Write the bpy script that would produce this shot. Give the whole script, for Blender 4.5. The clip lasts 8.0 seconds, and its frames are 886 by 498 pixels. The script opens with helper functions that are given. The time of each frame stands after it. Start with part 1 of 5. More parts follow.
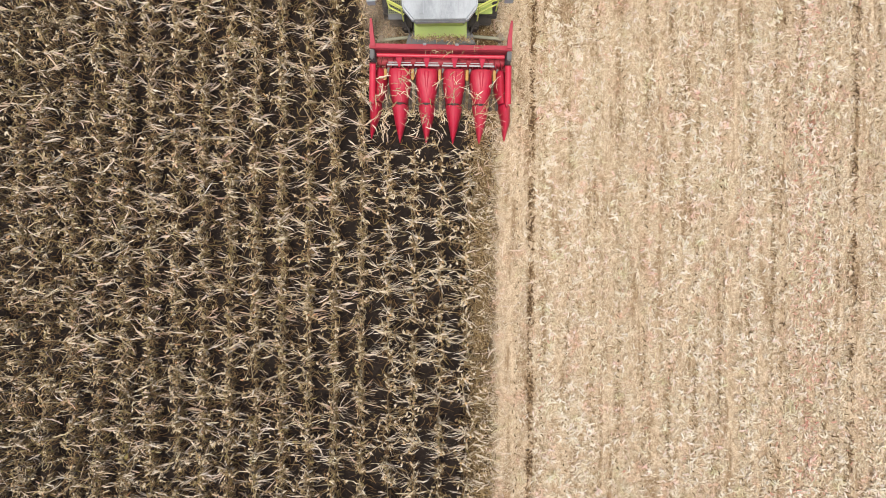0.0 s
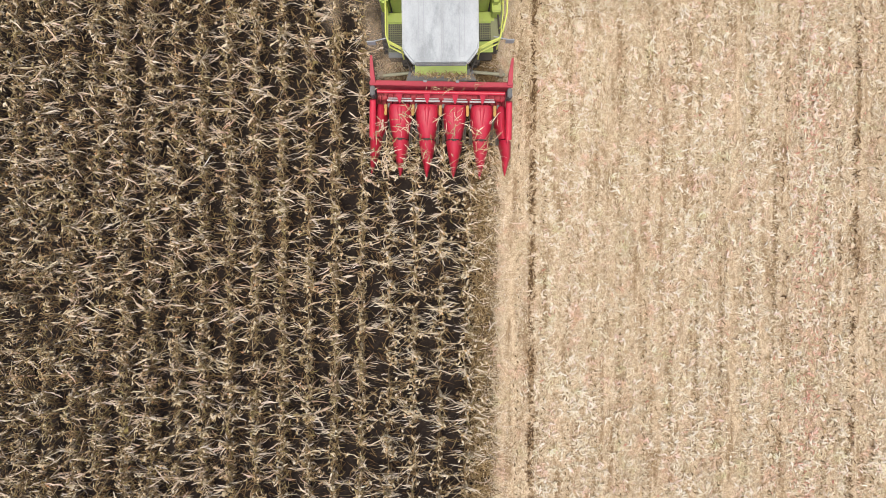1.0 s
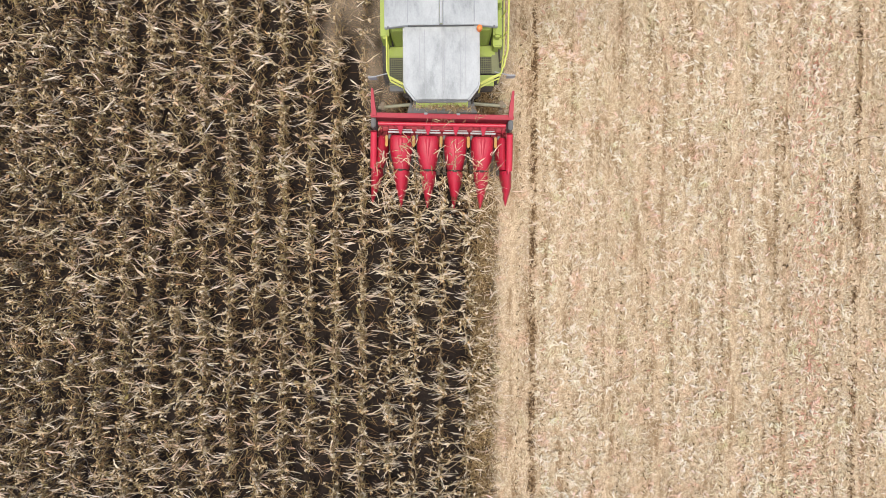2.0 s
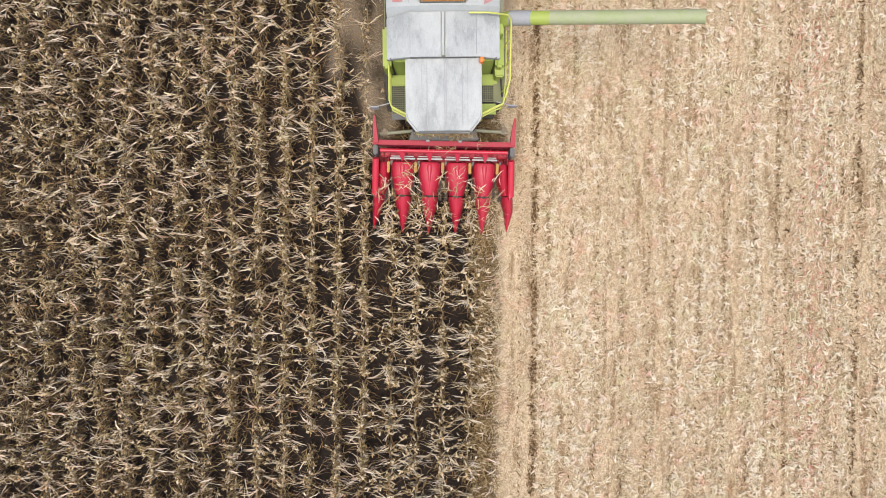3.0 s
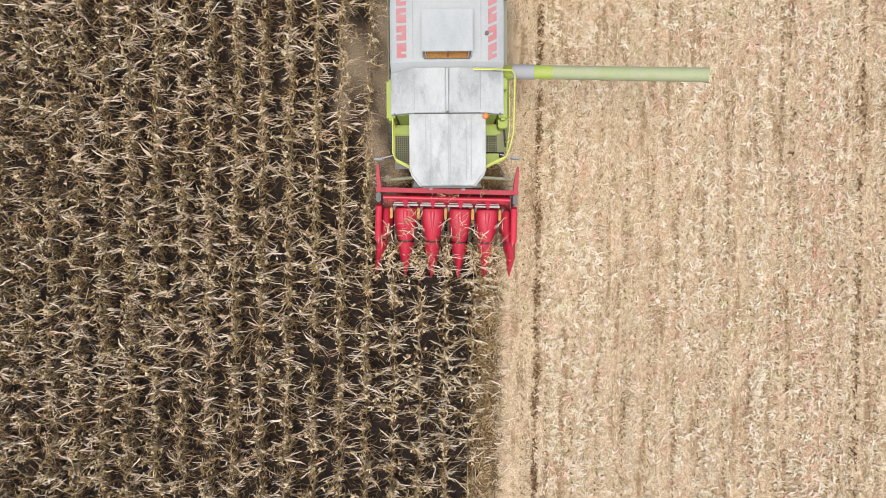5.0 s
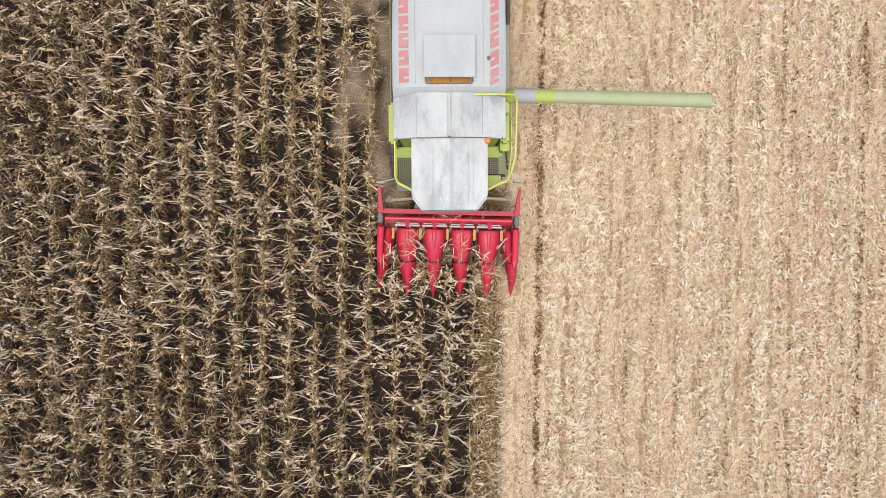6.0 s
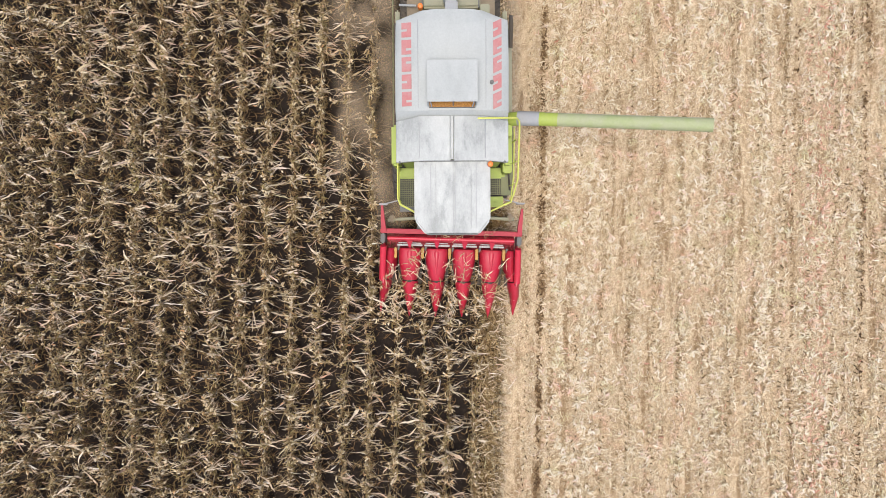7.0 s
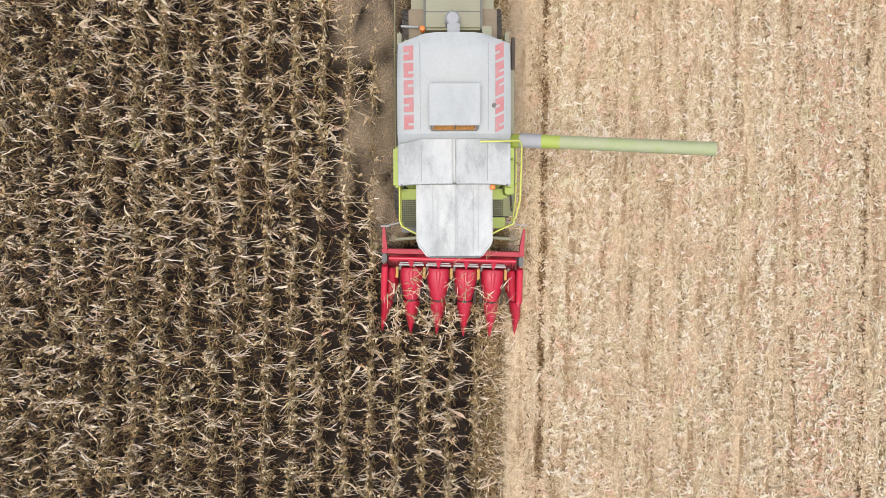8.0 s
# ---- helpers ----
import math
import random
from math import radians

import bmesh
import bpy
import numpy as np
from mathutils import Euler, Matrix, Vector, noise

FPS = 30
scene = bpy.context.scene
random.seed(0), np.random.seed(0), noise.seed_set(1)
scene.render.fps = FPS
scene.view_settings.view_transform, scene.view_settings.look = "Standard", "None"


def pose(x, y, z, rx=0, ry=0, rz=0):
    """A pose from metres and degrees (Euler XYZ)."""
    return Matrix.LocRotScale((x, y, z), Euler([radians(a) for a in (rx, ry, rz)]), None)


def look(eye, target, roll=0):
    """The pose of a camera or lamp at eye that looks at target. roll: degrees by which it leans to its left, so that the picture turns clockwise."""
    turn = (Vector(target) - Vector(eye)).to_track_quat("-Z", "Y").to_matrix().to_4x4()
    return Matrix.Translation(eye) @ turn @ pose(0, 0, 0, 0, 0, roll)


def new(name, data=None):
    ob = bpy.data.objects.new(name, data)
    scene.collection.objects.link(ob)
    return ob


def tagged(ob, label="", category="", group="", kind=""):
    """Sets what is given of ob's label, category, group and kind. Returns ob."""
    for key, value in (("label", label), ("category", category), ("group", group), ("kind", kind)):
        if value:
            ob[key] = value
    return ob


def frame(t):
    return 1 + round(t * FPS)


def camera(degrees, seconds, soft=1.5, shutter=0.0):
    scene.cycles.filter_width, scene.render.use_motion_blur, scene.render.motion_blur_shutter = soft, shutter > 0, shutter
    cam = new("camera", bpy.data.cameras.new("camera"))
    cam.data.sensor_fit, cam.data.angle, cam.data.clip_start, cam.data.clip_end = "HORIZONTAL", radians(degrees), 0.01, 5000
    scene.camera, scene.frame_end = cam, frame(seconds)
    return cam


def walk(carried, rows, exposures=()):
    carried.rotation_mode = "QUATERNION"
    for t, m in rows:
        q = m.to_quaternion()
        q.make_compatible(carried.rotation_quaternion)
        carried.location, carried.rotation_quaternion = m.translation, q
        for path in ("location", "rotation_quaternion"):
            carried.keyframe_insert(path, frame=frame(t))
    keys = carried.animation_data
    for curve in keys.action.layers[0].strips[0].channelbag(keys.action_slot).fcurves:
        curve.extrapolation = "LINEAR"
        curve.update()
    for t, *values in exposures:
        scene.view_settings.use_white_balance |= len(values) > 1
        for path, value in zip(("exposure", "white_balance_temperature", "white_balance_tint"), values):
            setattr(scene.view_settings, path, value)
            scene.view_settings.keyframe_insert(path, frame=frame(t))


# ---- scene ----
cam = camera(64.7, 8.0, soft=0.85)
# seconds, metres, degrees: a drone that looks straight down and flies along the rows
PATH = [
    (0, 0.170, 0.201, 19.236, -1.04, 0.19, -1.96),
    (0.5, 0.137, -0.090, 19.213, -1.24, 0.16, -1.96),
    (1, 0.085, -0.423, 19.181, -1.37, 0.08, -2.00),
    (1.5, 0.049, -0.860, 19.170, -1.28, 0.05, -1.98),
    (3, -0.083, -2.365, 19.218, -1.08, 0.03, -1.79),
    (3.5, -0.139, -2.903, 19.209, -1.01, -0.02, -1.76),
    (4, -0.194, -3.433, 19.217, -0.99, -0.05, -1.72),
    (4.5, -0.241, -3.985, 19.230, -0.96, -0.06, -1.67),
    (6, -0.384, -5.699, 19.239, -0.89, -0.07, -1.58),
    (6.5, -0.419, -6.292, 19.255, -0.85, -0.02, -1.55),
    (7, -0.468, -6.911, 19.268, -0.72, -0.00, -1.51),
    (7.5, -0.501, -7.522, 19.247, -0.62, 0.01, -1.50),
    (8, -0.564, -8.110, 19.218, -0.59, -0.04, -1.48),
]
walk(cam, [(t, pose(x, y, z, rx, ry, rz)) for t, x, y, z, rx, ry, rz in PATH])

# ---- light ----
EXPOSURE = 0.81
scene.view_settings.exposure = EXPOSURE
world = bpy.data.worlds.new("overcast_sky")
scene.world = world
world.use_nodes = True
wn = world.node_tree
sky = wn.nodes.new("ShaderNodeTexSky")
sky.sky_type, sky.sun_disc = "NISHITA", False
sky.sun_elevation, sky.sun_rotation = radians(80), radians(194)
sky.dust_density, sky.air_density = 3.0, 0.7
wn.nodes["Background"].inputs["Strength"].default_value = 0.125
wn.links.new(sky.outputs["Color"], wn.nodes["Background"].inputs["Color"])
sun_data = bpy.data.lights.new("sun", "SUN")
sun_data.energy, sun_data.angle, sun_data.color = 1.6, radians(26), (1.0, 0.95, 0.87)
sun = new("sun", sun_data)
sun.matrix_world = look((-0.6, -2.4, 14), (0, 0, 0))

# ---- the field's own axes: u across the rows, v along them ----
LEAN_ROWS = -2.43
FIELD = pose(0, 0, 0, 0, 0, LEAN_ROWS)
ROW = 0.70
U_EDGE = 0.735          # the outermost standing row
SPEED = 1.675           # m/s of the harvester
TIP0 = 2.72             # where the snout tips are at the start, along the rows
U_HARV = -0.036
CRAB = 1.2              # degrees by which the body stands askew to its header
YAW = pose(0, 4.3, 0) @ pose(0, 0, 0, 0, 0, CRAB) @ pose(0, -4.3, 0)


SQUARE = pose(0, 2.3, 0) @ pose(0, 0, 0, 0, 0, -CRAB - 0.6) @ pose(0, -2.3, 0)


def tip_v(t):
    return TIP0 - SPEED * t


# ---- materials ----
def nodes_of(name):
    m = bpy.data.materials.new(name)
    m.use_nodes = True
    nt = m.node_tree
    return m, nt, nt.nodes["Principled BSDF"]


def ramp(nt, fac, stops):
    r = nt.nodes.new("ShaderNodeValToRGB")
    while len(r.color_ramp.elements) < len(stops):
        r.color_ramp.elements.new(0.5)
    for e, (p, c) in zip(r.color_ramp.elements, stops):
        e.position, e.color = p, (*c, 1)
    nt.links.new(fac, r.inputs[0])
    return r.outputs[0]


def noise_tex(nt, scale, detail=5, vec=None, rough=0.6):
    n = nt.nodes.new("ShaderNodeTexNoise")
    n.inputs["Scale"].default_value, n.inputs["Detail"].default_value = scale, detail
    n.inputs["Roughness"].default_value = rough
    if vec is not None:
        nt.links.new(vec, n.inputs["Vector"])
    return n.outputs["Fac"]


def coords(nt, scale=(1, 1, 1), turn=0.0):
    c = nt.nodes.new("ShaderNodeTexCoord")
    mp = nt.nodes.new("ShaderNodeMapping")
    mp.inputs["Scale"].default_value = scale
    mp.inputs["Rotation"].default_value = (0, 0, turn)
    nt.links.new(c.outputs["Object"], mp.inputs["Vector"])
    return mp.outputs["Vector"]


def mix(nt, fac, a, b, mode="MIX"):
    m = nt.nodes.new("ShaderNodeMix")
    m.data_type, m.blend_type = "RGBA", mode
    for k, v in ((0, fac), (6, a), (7, b)):
        if isinstance(v, (int, float)):
            m.inputs[k].default_value = v
        elif isinstance(v, tuple):
            m.inputs[k].default_value = (*v, 1)
        else:
            nt.links.new(v, m.inputs[k])
    return m.outputs[2]


def math_node(nt, op, a, b=0.0, clamp=False):
    m = nt.nodes.new("ShaderNodeMath")
    m.operation, m.use_clamp = op, clamp
    for k, v in ((0, a), (1, b)):
        if isinstance(v, (int, float)):
            m.inputs[k].default_value = v
        else:
            nt.links.new(v, m.inputs[k])
    return m.outputs[0]


def bump(nt, bsdf, height, strength, dist=0.01):
    b = nt.nodes.new("ShaderNodeBump")
    b.inputs["Strength"].default_value, b.inputs["Distance"].default_value = strength, dist
    nt.links.new(height, b.inputs["Height"])
    nt.links.new(b.outputs["Normal"], bsdf.inputs["Normal"])


def dry_mat(name, stops, grain=60, rough=0.8, tint=0.0):
    """Dry plant matter: every separate leaf or chip takes its own shade, with fine streaks."""
    m, nt, b = nodes_of(name)
    g = nt.nodes.new("ShaderNodeNewGeometry")
    col = ramp(nt, g.outputs["Random Per Island"], stops)
    vec = coords(nt)
    n1 = noise_tex(nt, grain, 4, vec)
    n2 = noise_tex(nt, 5, 3, vec)
    col = mix(nt, 0.5, col, ramp(nt, n1, [(0.25, (0.55, 0.53, 0.5)), (0.75, (1.0, 1.0, 1.0))]), "MULTIPLY")
    col = mix(nt, 0.45, col, ramp(nt, n2, [(0.3, (0.62, 0.58, 0.5)), (0.7, (1.0, 1.0, 1.0))]), "MULTIPLY")
    if tint:
        n3 = noise_tex(nt, 1.5, 5, vec)
        col = mix(nt, tint, col, ramp(nt, n3, [(0.30, (0.90, 0.97, 0.80)), (0.42, (1, 1, 1)), (0.56, (1, 1, 1)), (0.64, (1.0, 0.80, 0.78)), (0.74, (0.92, 0.90, 1.0))]), "MULTIPLY")
    nt.links.new(col, b.inputs["Base Color"])
    b.inputs["Roughness"].default_value = rough
    b.inputs["Specular IOR Level"].default_value = 0.25
    bump(nt, b, n1, 0.5, 0.004)
    return m


def paint(name, base, dust, rough=0.4, amount=0.5, metal=0.0, streak=(1, 1, 1), blotch=0.0):
    """Painted or bare sheet metal with a film of field dust, scuffs and streaks."""
    m, nt, b = nodes_of(name)
    vec = coords(nt, streak)
    n1, n2 = noise_tex(nt, 3.5, 8, vec, 0.65), noise_tex(nt, 26, 6, coords(nt))
    f = math_node(nt, "MULTIPLY", math_node(nt, "SUBTRACT", n1, 0.25), 2.2 * amount, True)
    col = mix(nt, f, base, dust)
    col = mix(nt, 0.22, col, ramp(nt, n2, [(0.3, (0.6, 0.6, 0.6)), (0.65, (1, 1, 1))]), "MULTIPLY")
    nt.links.new(col, b.inputs["Base Color"])
    if blotch:
        n3 = noise_tex(nt, 1.6, 9, coords(nt, streak), 0.7)
        col = mix(nt, blotch, col, ramp(nt, n3, [(0.38, (0.50, 0.52, 0.52)), (0.47, (0.80, 0.81, 0.81)), (0.58, (1.0, 1.0, 1.0))]), "MULTIPLY")
        n4 = noise_tex(nt, 70, 4, coords(nt, (1, 0.15, 1)))
        col = mix(nt, blotch * 0.3, col, ramp(nt, n4, [(0.3, (0.7, 0.7, 0.7)), (0.6, (1, 1, 1))]), "MULTIPLY")
        nt.links.new(col, b.inputs["Base Color"])
    r = nt.nodes.new("ShaderNodeMapRange")
    nt.links.new(n1, r.inputs[0])
    r.inputs[3].default_value, r.inputs[4].default_value = rough, min(1, rough + 0.35)
    nt.links.new(r.outputs[0], b.inputs["Roughness"])
    b.inputs["Metallic"].default_value = metal
    bump(nt, b, n2, 0.12, 0.004)
    return m


M_LEAF = dry_mat("dry_corn_leaf", [(0, (0.54, 0.41, 0.28)), (0.3, (0.75, 0.61, 0.45)), (0.6, (0.86, 0.745, 0.59)), (0.78, (0.67, 0.575, 0.36)), (0.88, (0.62, 0.42, 0.29)), (1, (0.90, 0.85, 0.76))], 60, 0.8, 0.7)
M_LOWLEAF = dry_mat("dark_brown_lower_leaf", [(0, (0.110, 0.060, 0.025)), (0.4, (0.20, 0.120, 0.052)), (0.7, (0.29, 0.195, 0.093)), (0.85, (0.23, 0.175, 0.06)), (1, (0.48, 0.35, 0.20))])
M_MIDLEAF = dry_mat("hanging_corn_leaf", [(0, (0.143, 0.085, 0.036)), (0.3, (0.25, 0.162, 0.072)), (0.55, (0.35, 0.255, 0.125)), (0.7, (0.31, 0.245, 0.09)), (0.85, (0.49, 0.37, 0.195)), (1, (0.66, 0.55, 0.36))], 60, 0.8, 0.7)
M_STALK = dry_mat("dry_corn_stalk", [(0, (0.340, 0.244, 0.130)), (0.5, (0.500, 0.390, 0.227)), (1, (0.620, 0.487, 0.323))], 30)
M_EAR = dry_mat("dry_corn_husk", [(0, (0.40, 0.28, 0.14)), (0.3, (0.58, 0.45, 0.26)), (0.6, (0.74, 0.61, 0.40)), (0.85, (0.84, 0.745, 0.58)), (0.95, (0.66, 0.43, 0.20)), (1, (0.52, 0.26, 0.13))], 40, 0.8, 0.5)
M_TRASH = dry_mat("brown_edge_trash", [(0, (0.22, 0.14, 0.06)), (0.4, (0.38, 0.26, 0.125)), (0.75, (0.55, 0.41, 0.23)), (1, (0.72, 0.58, 0.38))])
M_EDGE = dry_mat("olive_brown_edge_trash", [(0, (0.14, 0.083, 0.035)), (0.4, (0.27, 0.18, 0.08)), (0.7, (0.40, 0.285, 0.135)), (0.9, (0.56, 0.42, 0.24)), (1, (0.70, 0.58, 0.38))])
M_CHIP = dry_mat("chopped_straw", [(0, (0.36, 0.25, 0.14)), (0.12, (0.60, 0.465, 0.28)), (0.4, (0.80, 0.665, 0.46)), (0.65, (0.86, 0.735, 0.53)),
                                   (0.80, (0.88, 0.78, 0.59)), (0.87, (0.70, 0.615, 0.36)), (0.93, (0.78, 0.55, 0.43)), (1, (0.90, 0.85, 0.72))], 50, 0.8, 1.0)
M_HUSK = dry_mat("pale_husk_scrap", [(0, (0.72, 0.60, 0.41)), (0.5, (0.81, 0.715, 0.53)), (0.85, (0.85, 0.79, 0.67)), (1, (0.76, 0.53, 0.43))], 50, 0.8, 0.8)
M_COB = dry_mat("reddish_cob_scrap", [(0, (0.58, 0.24, 0.17)), (0.6, (0.72, 0.42, 0.31)), (1, (0.80, 0.56, 0.44))], 50)
M_STUMP = dry_mat("cut_stalk", [(0, (0.24, 0.17, 0.09)), (1, (0.48, 0.37, 0.20))], 30)

M_RED = paint("red_header_paint", (0.455, 0.005, 0.032), (0.40, 0.11, 0.10), 0.26, 0.25)
M_REDTUBE = paint("red_tube_paint", (0.54, 0.012, 0.04), (0.42, 0.16, 0.13), 0.22, 0.15)
M_REDFRAME = paint("worn_red_frame_paint", (0.39, 0.013, 0.036), (0.36, 0.13, 0.115), 0.5, 0.35)
M_GREEN = paint("light_green_machine_paint", (0.34, 0.44, 0.05), (0.36, 0.32, 0.20), 0.35, 0.35)
M_RAIL = paint("yellow_green_rail_paint", (0.60, 0.63, 0.12), (0.50, 0.47, 0.26), 0.3, 0.2)
M_ROOF = paint("weathered_grey_sheet_metal", (0.47, 0.487, 0.475), (0.27, 0.277, 0.265), 0.38, 0.4, 0.2, (1, 0.45, 1), 0.72)
M_TANK = paint("dusty_white_grey_lid_paint", (0.425, 0.445, 0.43), (0.365, 0.37, 0.35), 0.45, 0.4, 0.0, (1, 0.5, 1), 0.22)
M_GREY = paint("dark_grey_steel", (0.10, 0.11, 0.115), (0.26, 0.23, 0.19), 0.5, 0.5, 0.3)
M_BARE = paint("bare_scuffed_strip", (0.44, 0.43, 0.42), (0.34, 0.29, 0.25), 0.5, 0.5)
M_DUSTYHOOD = paint("dusty_grey_green_paint", (0.26, 0.27, 0.18), (0.32, 0.28, 0.20), 0.5, 0.6)
M_AUGER = paint("pale_dusty_green_tube_paint", (0.30, 0.36, 0.14), (0.40, 0.39, 0.28), 0.45, 0.75)
M_COLLAR = paint("grey_collar_paint", (0.33, 0.345, 0.36), (0.30, 0.28, 0.25), 0.45, 0.4)
M_LETTER = paint("faded_red_lettering", (0.46, 0.13, 0.125), (0.44, 0.34, 0.325), 0.5, 0.6)
M_ORANGE = paint("orange_beacon_plastic", (0.85, 0.20, 0.03), (0.7, 0.3, 0.1), 0.25, 0.2)
M_OCHRE = paint("worn_ochre_paint", (0.50, 0.27, 0.04), (0.36, 0.27, 0.16), 0.5, 0.5)
M_TYRE = paint("dusty_black_rubber", (0.035, 0.033, 0.03), (0.16, 0.13, 0.10), 0.8, 0.6)
M_MESH = paint("dark_grating_steel", (0.05, 0.05, 0.045), (0.16, 0.14, 0.11), 0.6, 0.5)
M_BROWNDUST = paint("dust_caked_steel", (0.20, 0.16, 0.11), (0.30, 0.24, 0.17), 0.8, 0.7)
M_OLIVE = paint("olive_grating_steel", (0.20, 0.215, 0.10), (0.24, 0.21, 0.13), 0.5, 0.5)
M_DARK = paint("dark_interior_steel", (0.04, 0.035, 0.03), (0.12, 0.09, 0.06), 0.7, 0.5)
def dust_mat():
    """Airborne dust: thickest in the middle of a puff, fading unevenly to nothing at its rim."""
    m, nt, b = nodes_of("brown_field_dust")
    vec = coords(nt)
    ln = nt.nodes.new("ShaderNodeVectorMath")
    ln.operation = "LENGTH"
    flat = nt.nodes.new("ShaderNodeVectorMath")
    flat.operation = "MULTIPLY"
    flat.inputs[1].default_value = (1, 1, 0)
    nt.links.new(vec, flat.inputs[0])
    nt.links.new(flat.outputs["Vector"], ln.inputs[0])
    fade = nt.nodes.new("ShaderNodeMapRange")
    fade.interpolation_type = "SMOOTHERSTEP"
    fade.inputs[1].default_value, fade.inputs[2].default_value, fade.inputs[3].default_value, fade.inputs[4].default_value = 0.0, 0.98, 1.0, 0.0
    nt.links.new(ln.outputs["Value"], fade.inputs[0])
    info = nt.nodes.new("ShaderNodeObjectInfo")
    shift = nt.nodes.new("ShaderNodeVectorMath")
    nt.links.new(vec, shift.inputs[0])
    nt.links.new(math_node(nt, "MULTIPLY", info.outputs["Random"], 50.0), shift.inputs[1])
    n = noise_tex(nt, 1.8, 5, shift.outputs["Vector"])
    lump = math_node(nt, "ADD", math_node(nt, "MULTIPLY", n, 0.7), 0.4, True)
    a = math_node(nt, "MULTIPLY", math_node(nt, "MULTIPLY", fade.outputs[0], lump), 0.40)
    nt.links.new(a, b.inputs["Alpha"])
    nt.links.new(ramp(nt, n, [(0.3, (0.35, 0.262, 0.17)), (0.7, (0.41, 0.31, 0.205))]), b.inputs["Base Color"])
    b.inputs["Roughness"].default_value, b.inputs["Specular IOR Level"].default_value = 1.0, 0.0
    return m


M_DUST = dust_mat()
M_GLASS, _nt, _b = nodes_of("tinted_cab_glass")
_b.inputs["Base Color"].default_value = (0.25, 0.3, 0.28, 1)
_b.inputs["Roughness"].default_value, _b.inputs["Transmission Weight"].default_value = 0.05, 0.9


def grain_mat():
    m, nt, b = nodes_of("yellow_maize_grain")
    v = nt.nodes.new("ShaderNodeTexVoronoi")
    v.inputs["Scale"].default_value = 90
    nt.links.new(coords(nt), v.inputs["Vector"])
    nt.links.new(ramp(nt, v.outputs["Distance"], [(0, (0.62, 0.33, 0.06)), (0.6, (0.28, 0.12, 0.02))]), b.inputs["Base Color"])
    bump(nt, b, v.outputs["Distance"], 0.6, 0.01)
    return m


def ground_mat():
    """Dark soil below the standing maize, matted straw where it has been cut."""
    m, nt, b = nodes_of("field_soil_and_straw_mat")
    vec = coords(nt)
    sep = nt.nodes.new("ShaderNodeSeparateXYZ")
    nt.links.new(vec, sep.inputs[0])
    u, v = sep.outputs[0], sep.outputs[1]
    big, mid, fine = noise_tex(nt, 0.8, 5, vec), noise_tex(nt, 6, 6, vec), noise_tex(nt, 45, 6, vec)
    wob = math_node(nt, "MULTIPLY", math_node(nt, "SUBTRACT", mid, 0.5), 0.5)
    uw = math_node(nt, "ADD", u, wob)
    cut = math_node(nt, "MULTIPLY", math_node(nt, "SUBTRACT", uw, 1.33), 3.0, True)
    # the swath that was already cut when the clip begins
    swath = math_node(nt, "MULTIPLY", math_node(nt, "MULTIPLY", math_node(nt, "ADD", uw, 1.75), 4.0, True),
                      math_node(nt, "MULTIPLY", math_node(nt, "SUBTRACT", math_node(nt, "ADD", v, wob), 3.6), 2.0, True))
    cut = math_node(nt, "MAXIMUM", cut, swath)
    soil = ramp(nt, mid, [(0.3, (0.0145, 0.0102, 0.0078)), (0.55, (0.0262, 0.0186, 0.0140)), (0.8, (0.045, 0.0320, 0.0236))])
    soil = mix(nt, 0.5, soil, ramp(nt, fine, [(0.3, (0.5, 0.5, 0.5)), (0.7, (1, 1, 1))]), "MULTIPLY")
    fibre = noise_tex(nt, 60, 6, coords(nt, (1, 0.5, 1)), 0.75)
    straw = ramp(nt, fibre, [(0.36, (0.17, 0.11, 0.06)), (0.48, (0.52, 0.395, 0.245)), (0.60, (0.82, 0.67, 0.475))])
    straw = mix(nt, 0.4, straw, ramp(nt, big, [(0.35, (0.72, 0.66, 0.58)), (0.62, (1, 1, 1))]), "MULTIPLY")
    straw = mix(nt, 0.55, straw, ramp(nt, noise_tex(nt, 9, 4, coords(nt, (1, 0.6, 1))), [(0.40, (0.50, 0.44, 0.36)), (0.52, (1, 1, 1))]), "MULTIPLY")
    straw = mix(nt, 0.8, straw, ramp(nt, noise_tex(nt, 3.2, 4, coords(nt, (1, 0.12, 1))), [(0.40, (0.52, 0.45, 0.37)), (0.50, (1, 1, 1))]), "MULTIPLY")
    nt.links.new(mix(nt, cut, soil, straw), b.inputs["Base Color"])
    b.inputs["Roughness"].default_value = 0.92
    b.inputs["Specular IOR Level"].default_value = 0.2
    bump(nt, b, fine, 0.8, 0.03)
    return m


M_GROUND, M_GRAIN = ground_mat(), grain_mat()
M_FURROW = dry_mat("dark_bare_furrow_soil", [(0, (0.075, 0.042, 0.02)), (0.6, (0.19, 0.115, 0.055)), (1, (0.40, 0.27, 0.14))], 40, 0.95)


# ---- mesh helpers ----
def link_mesh(name, me, parent=None, label=""):
    ob = new(name, me)
    if parent is not None:
        ob.parent = parent
    return tagged(ob, label)


def part(name, bm, material, parent=None, label="", smooth=True):
    bmesh.ops.recalc_face_normals(bm, faces=bm.faces)
    me = bpy.data.meshes.new(name)
    bm.to_mesh(me)
    bm.free()
    me.materials.append(material)
    if smooth:
        me.polygons.foreach_set("use_smooth", [True] * len(me.polygons))
        me.set_sharp_from_angle(angle=radians(35))
    return link_mesh(name, me, parent, label)


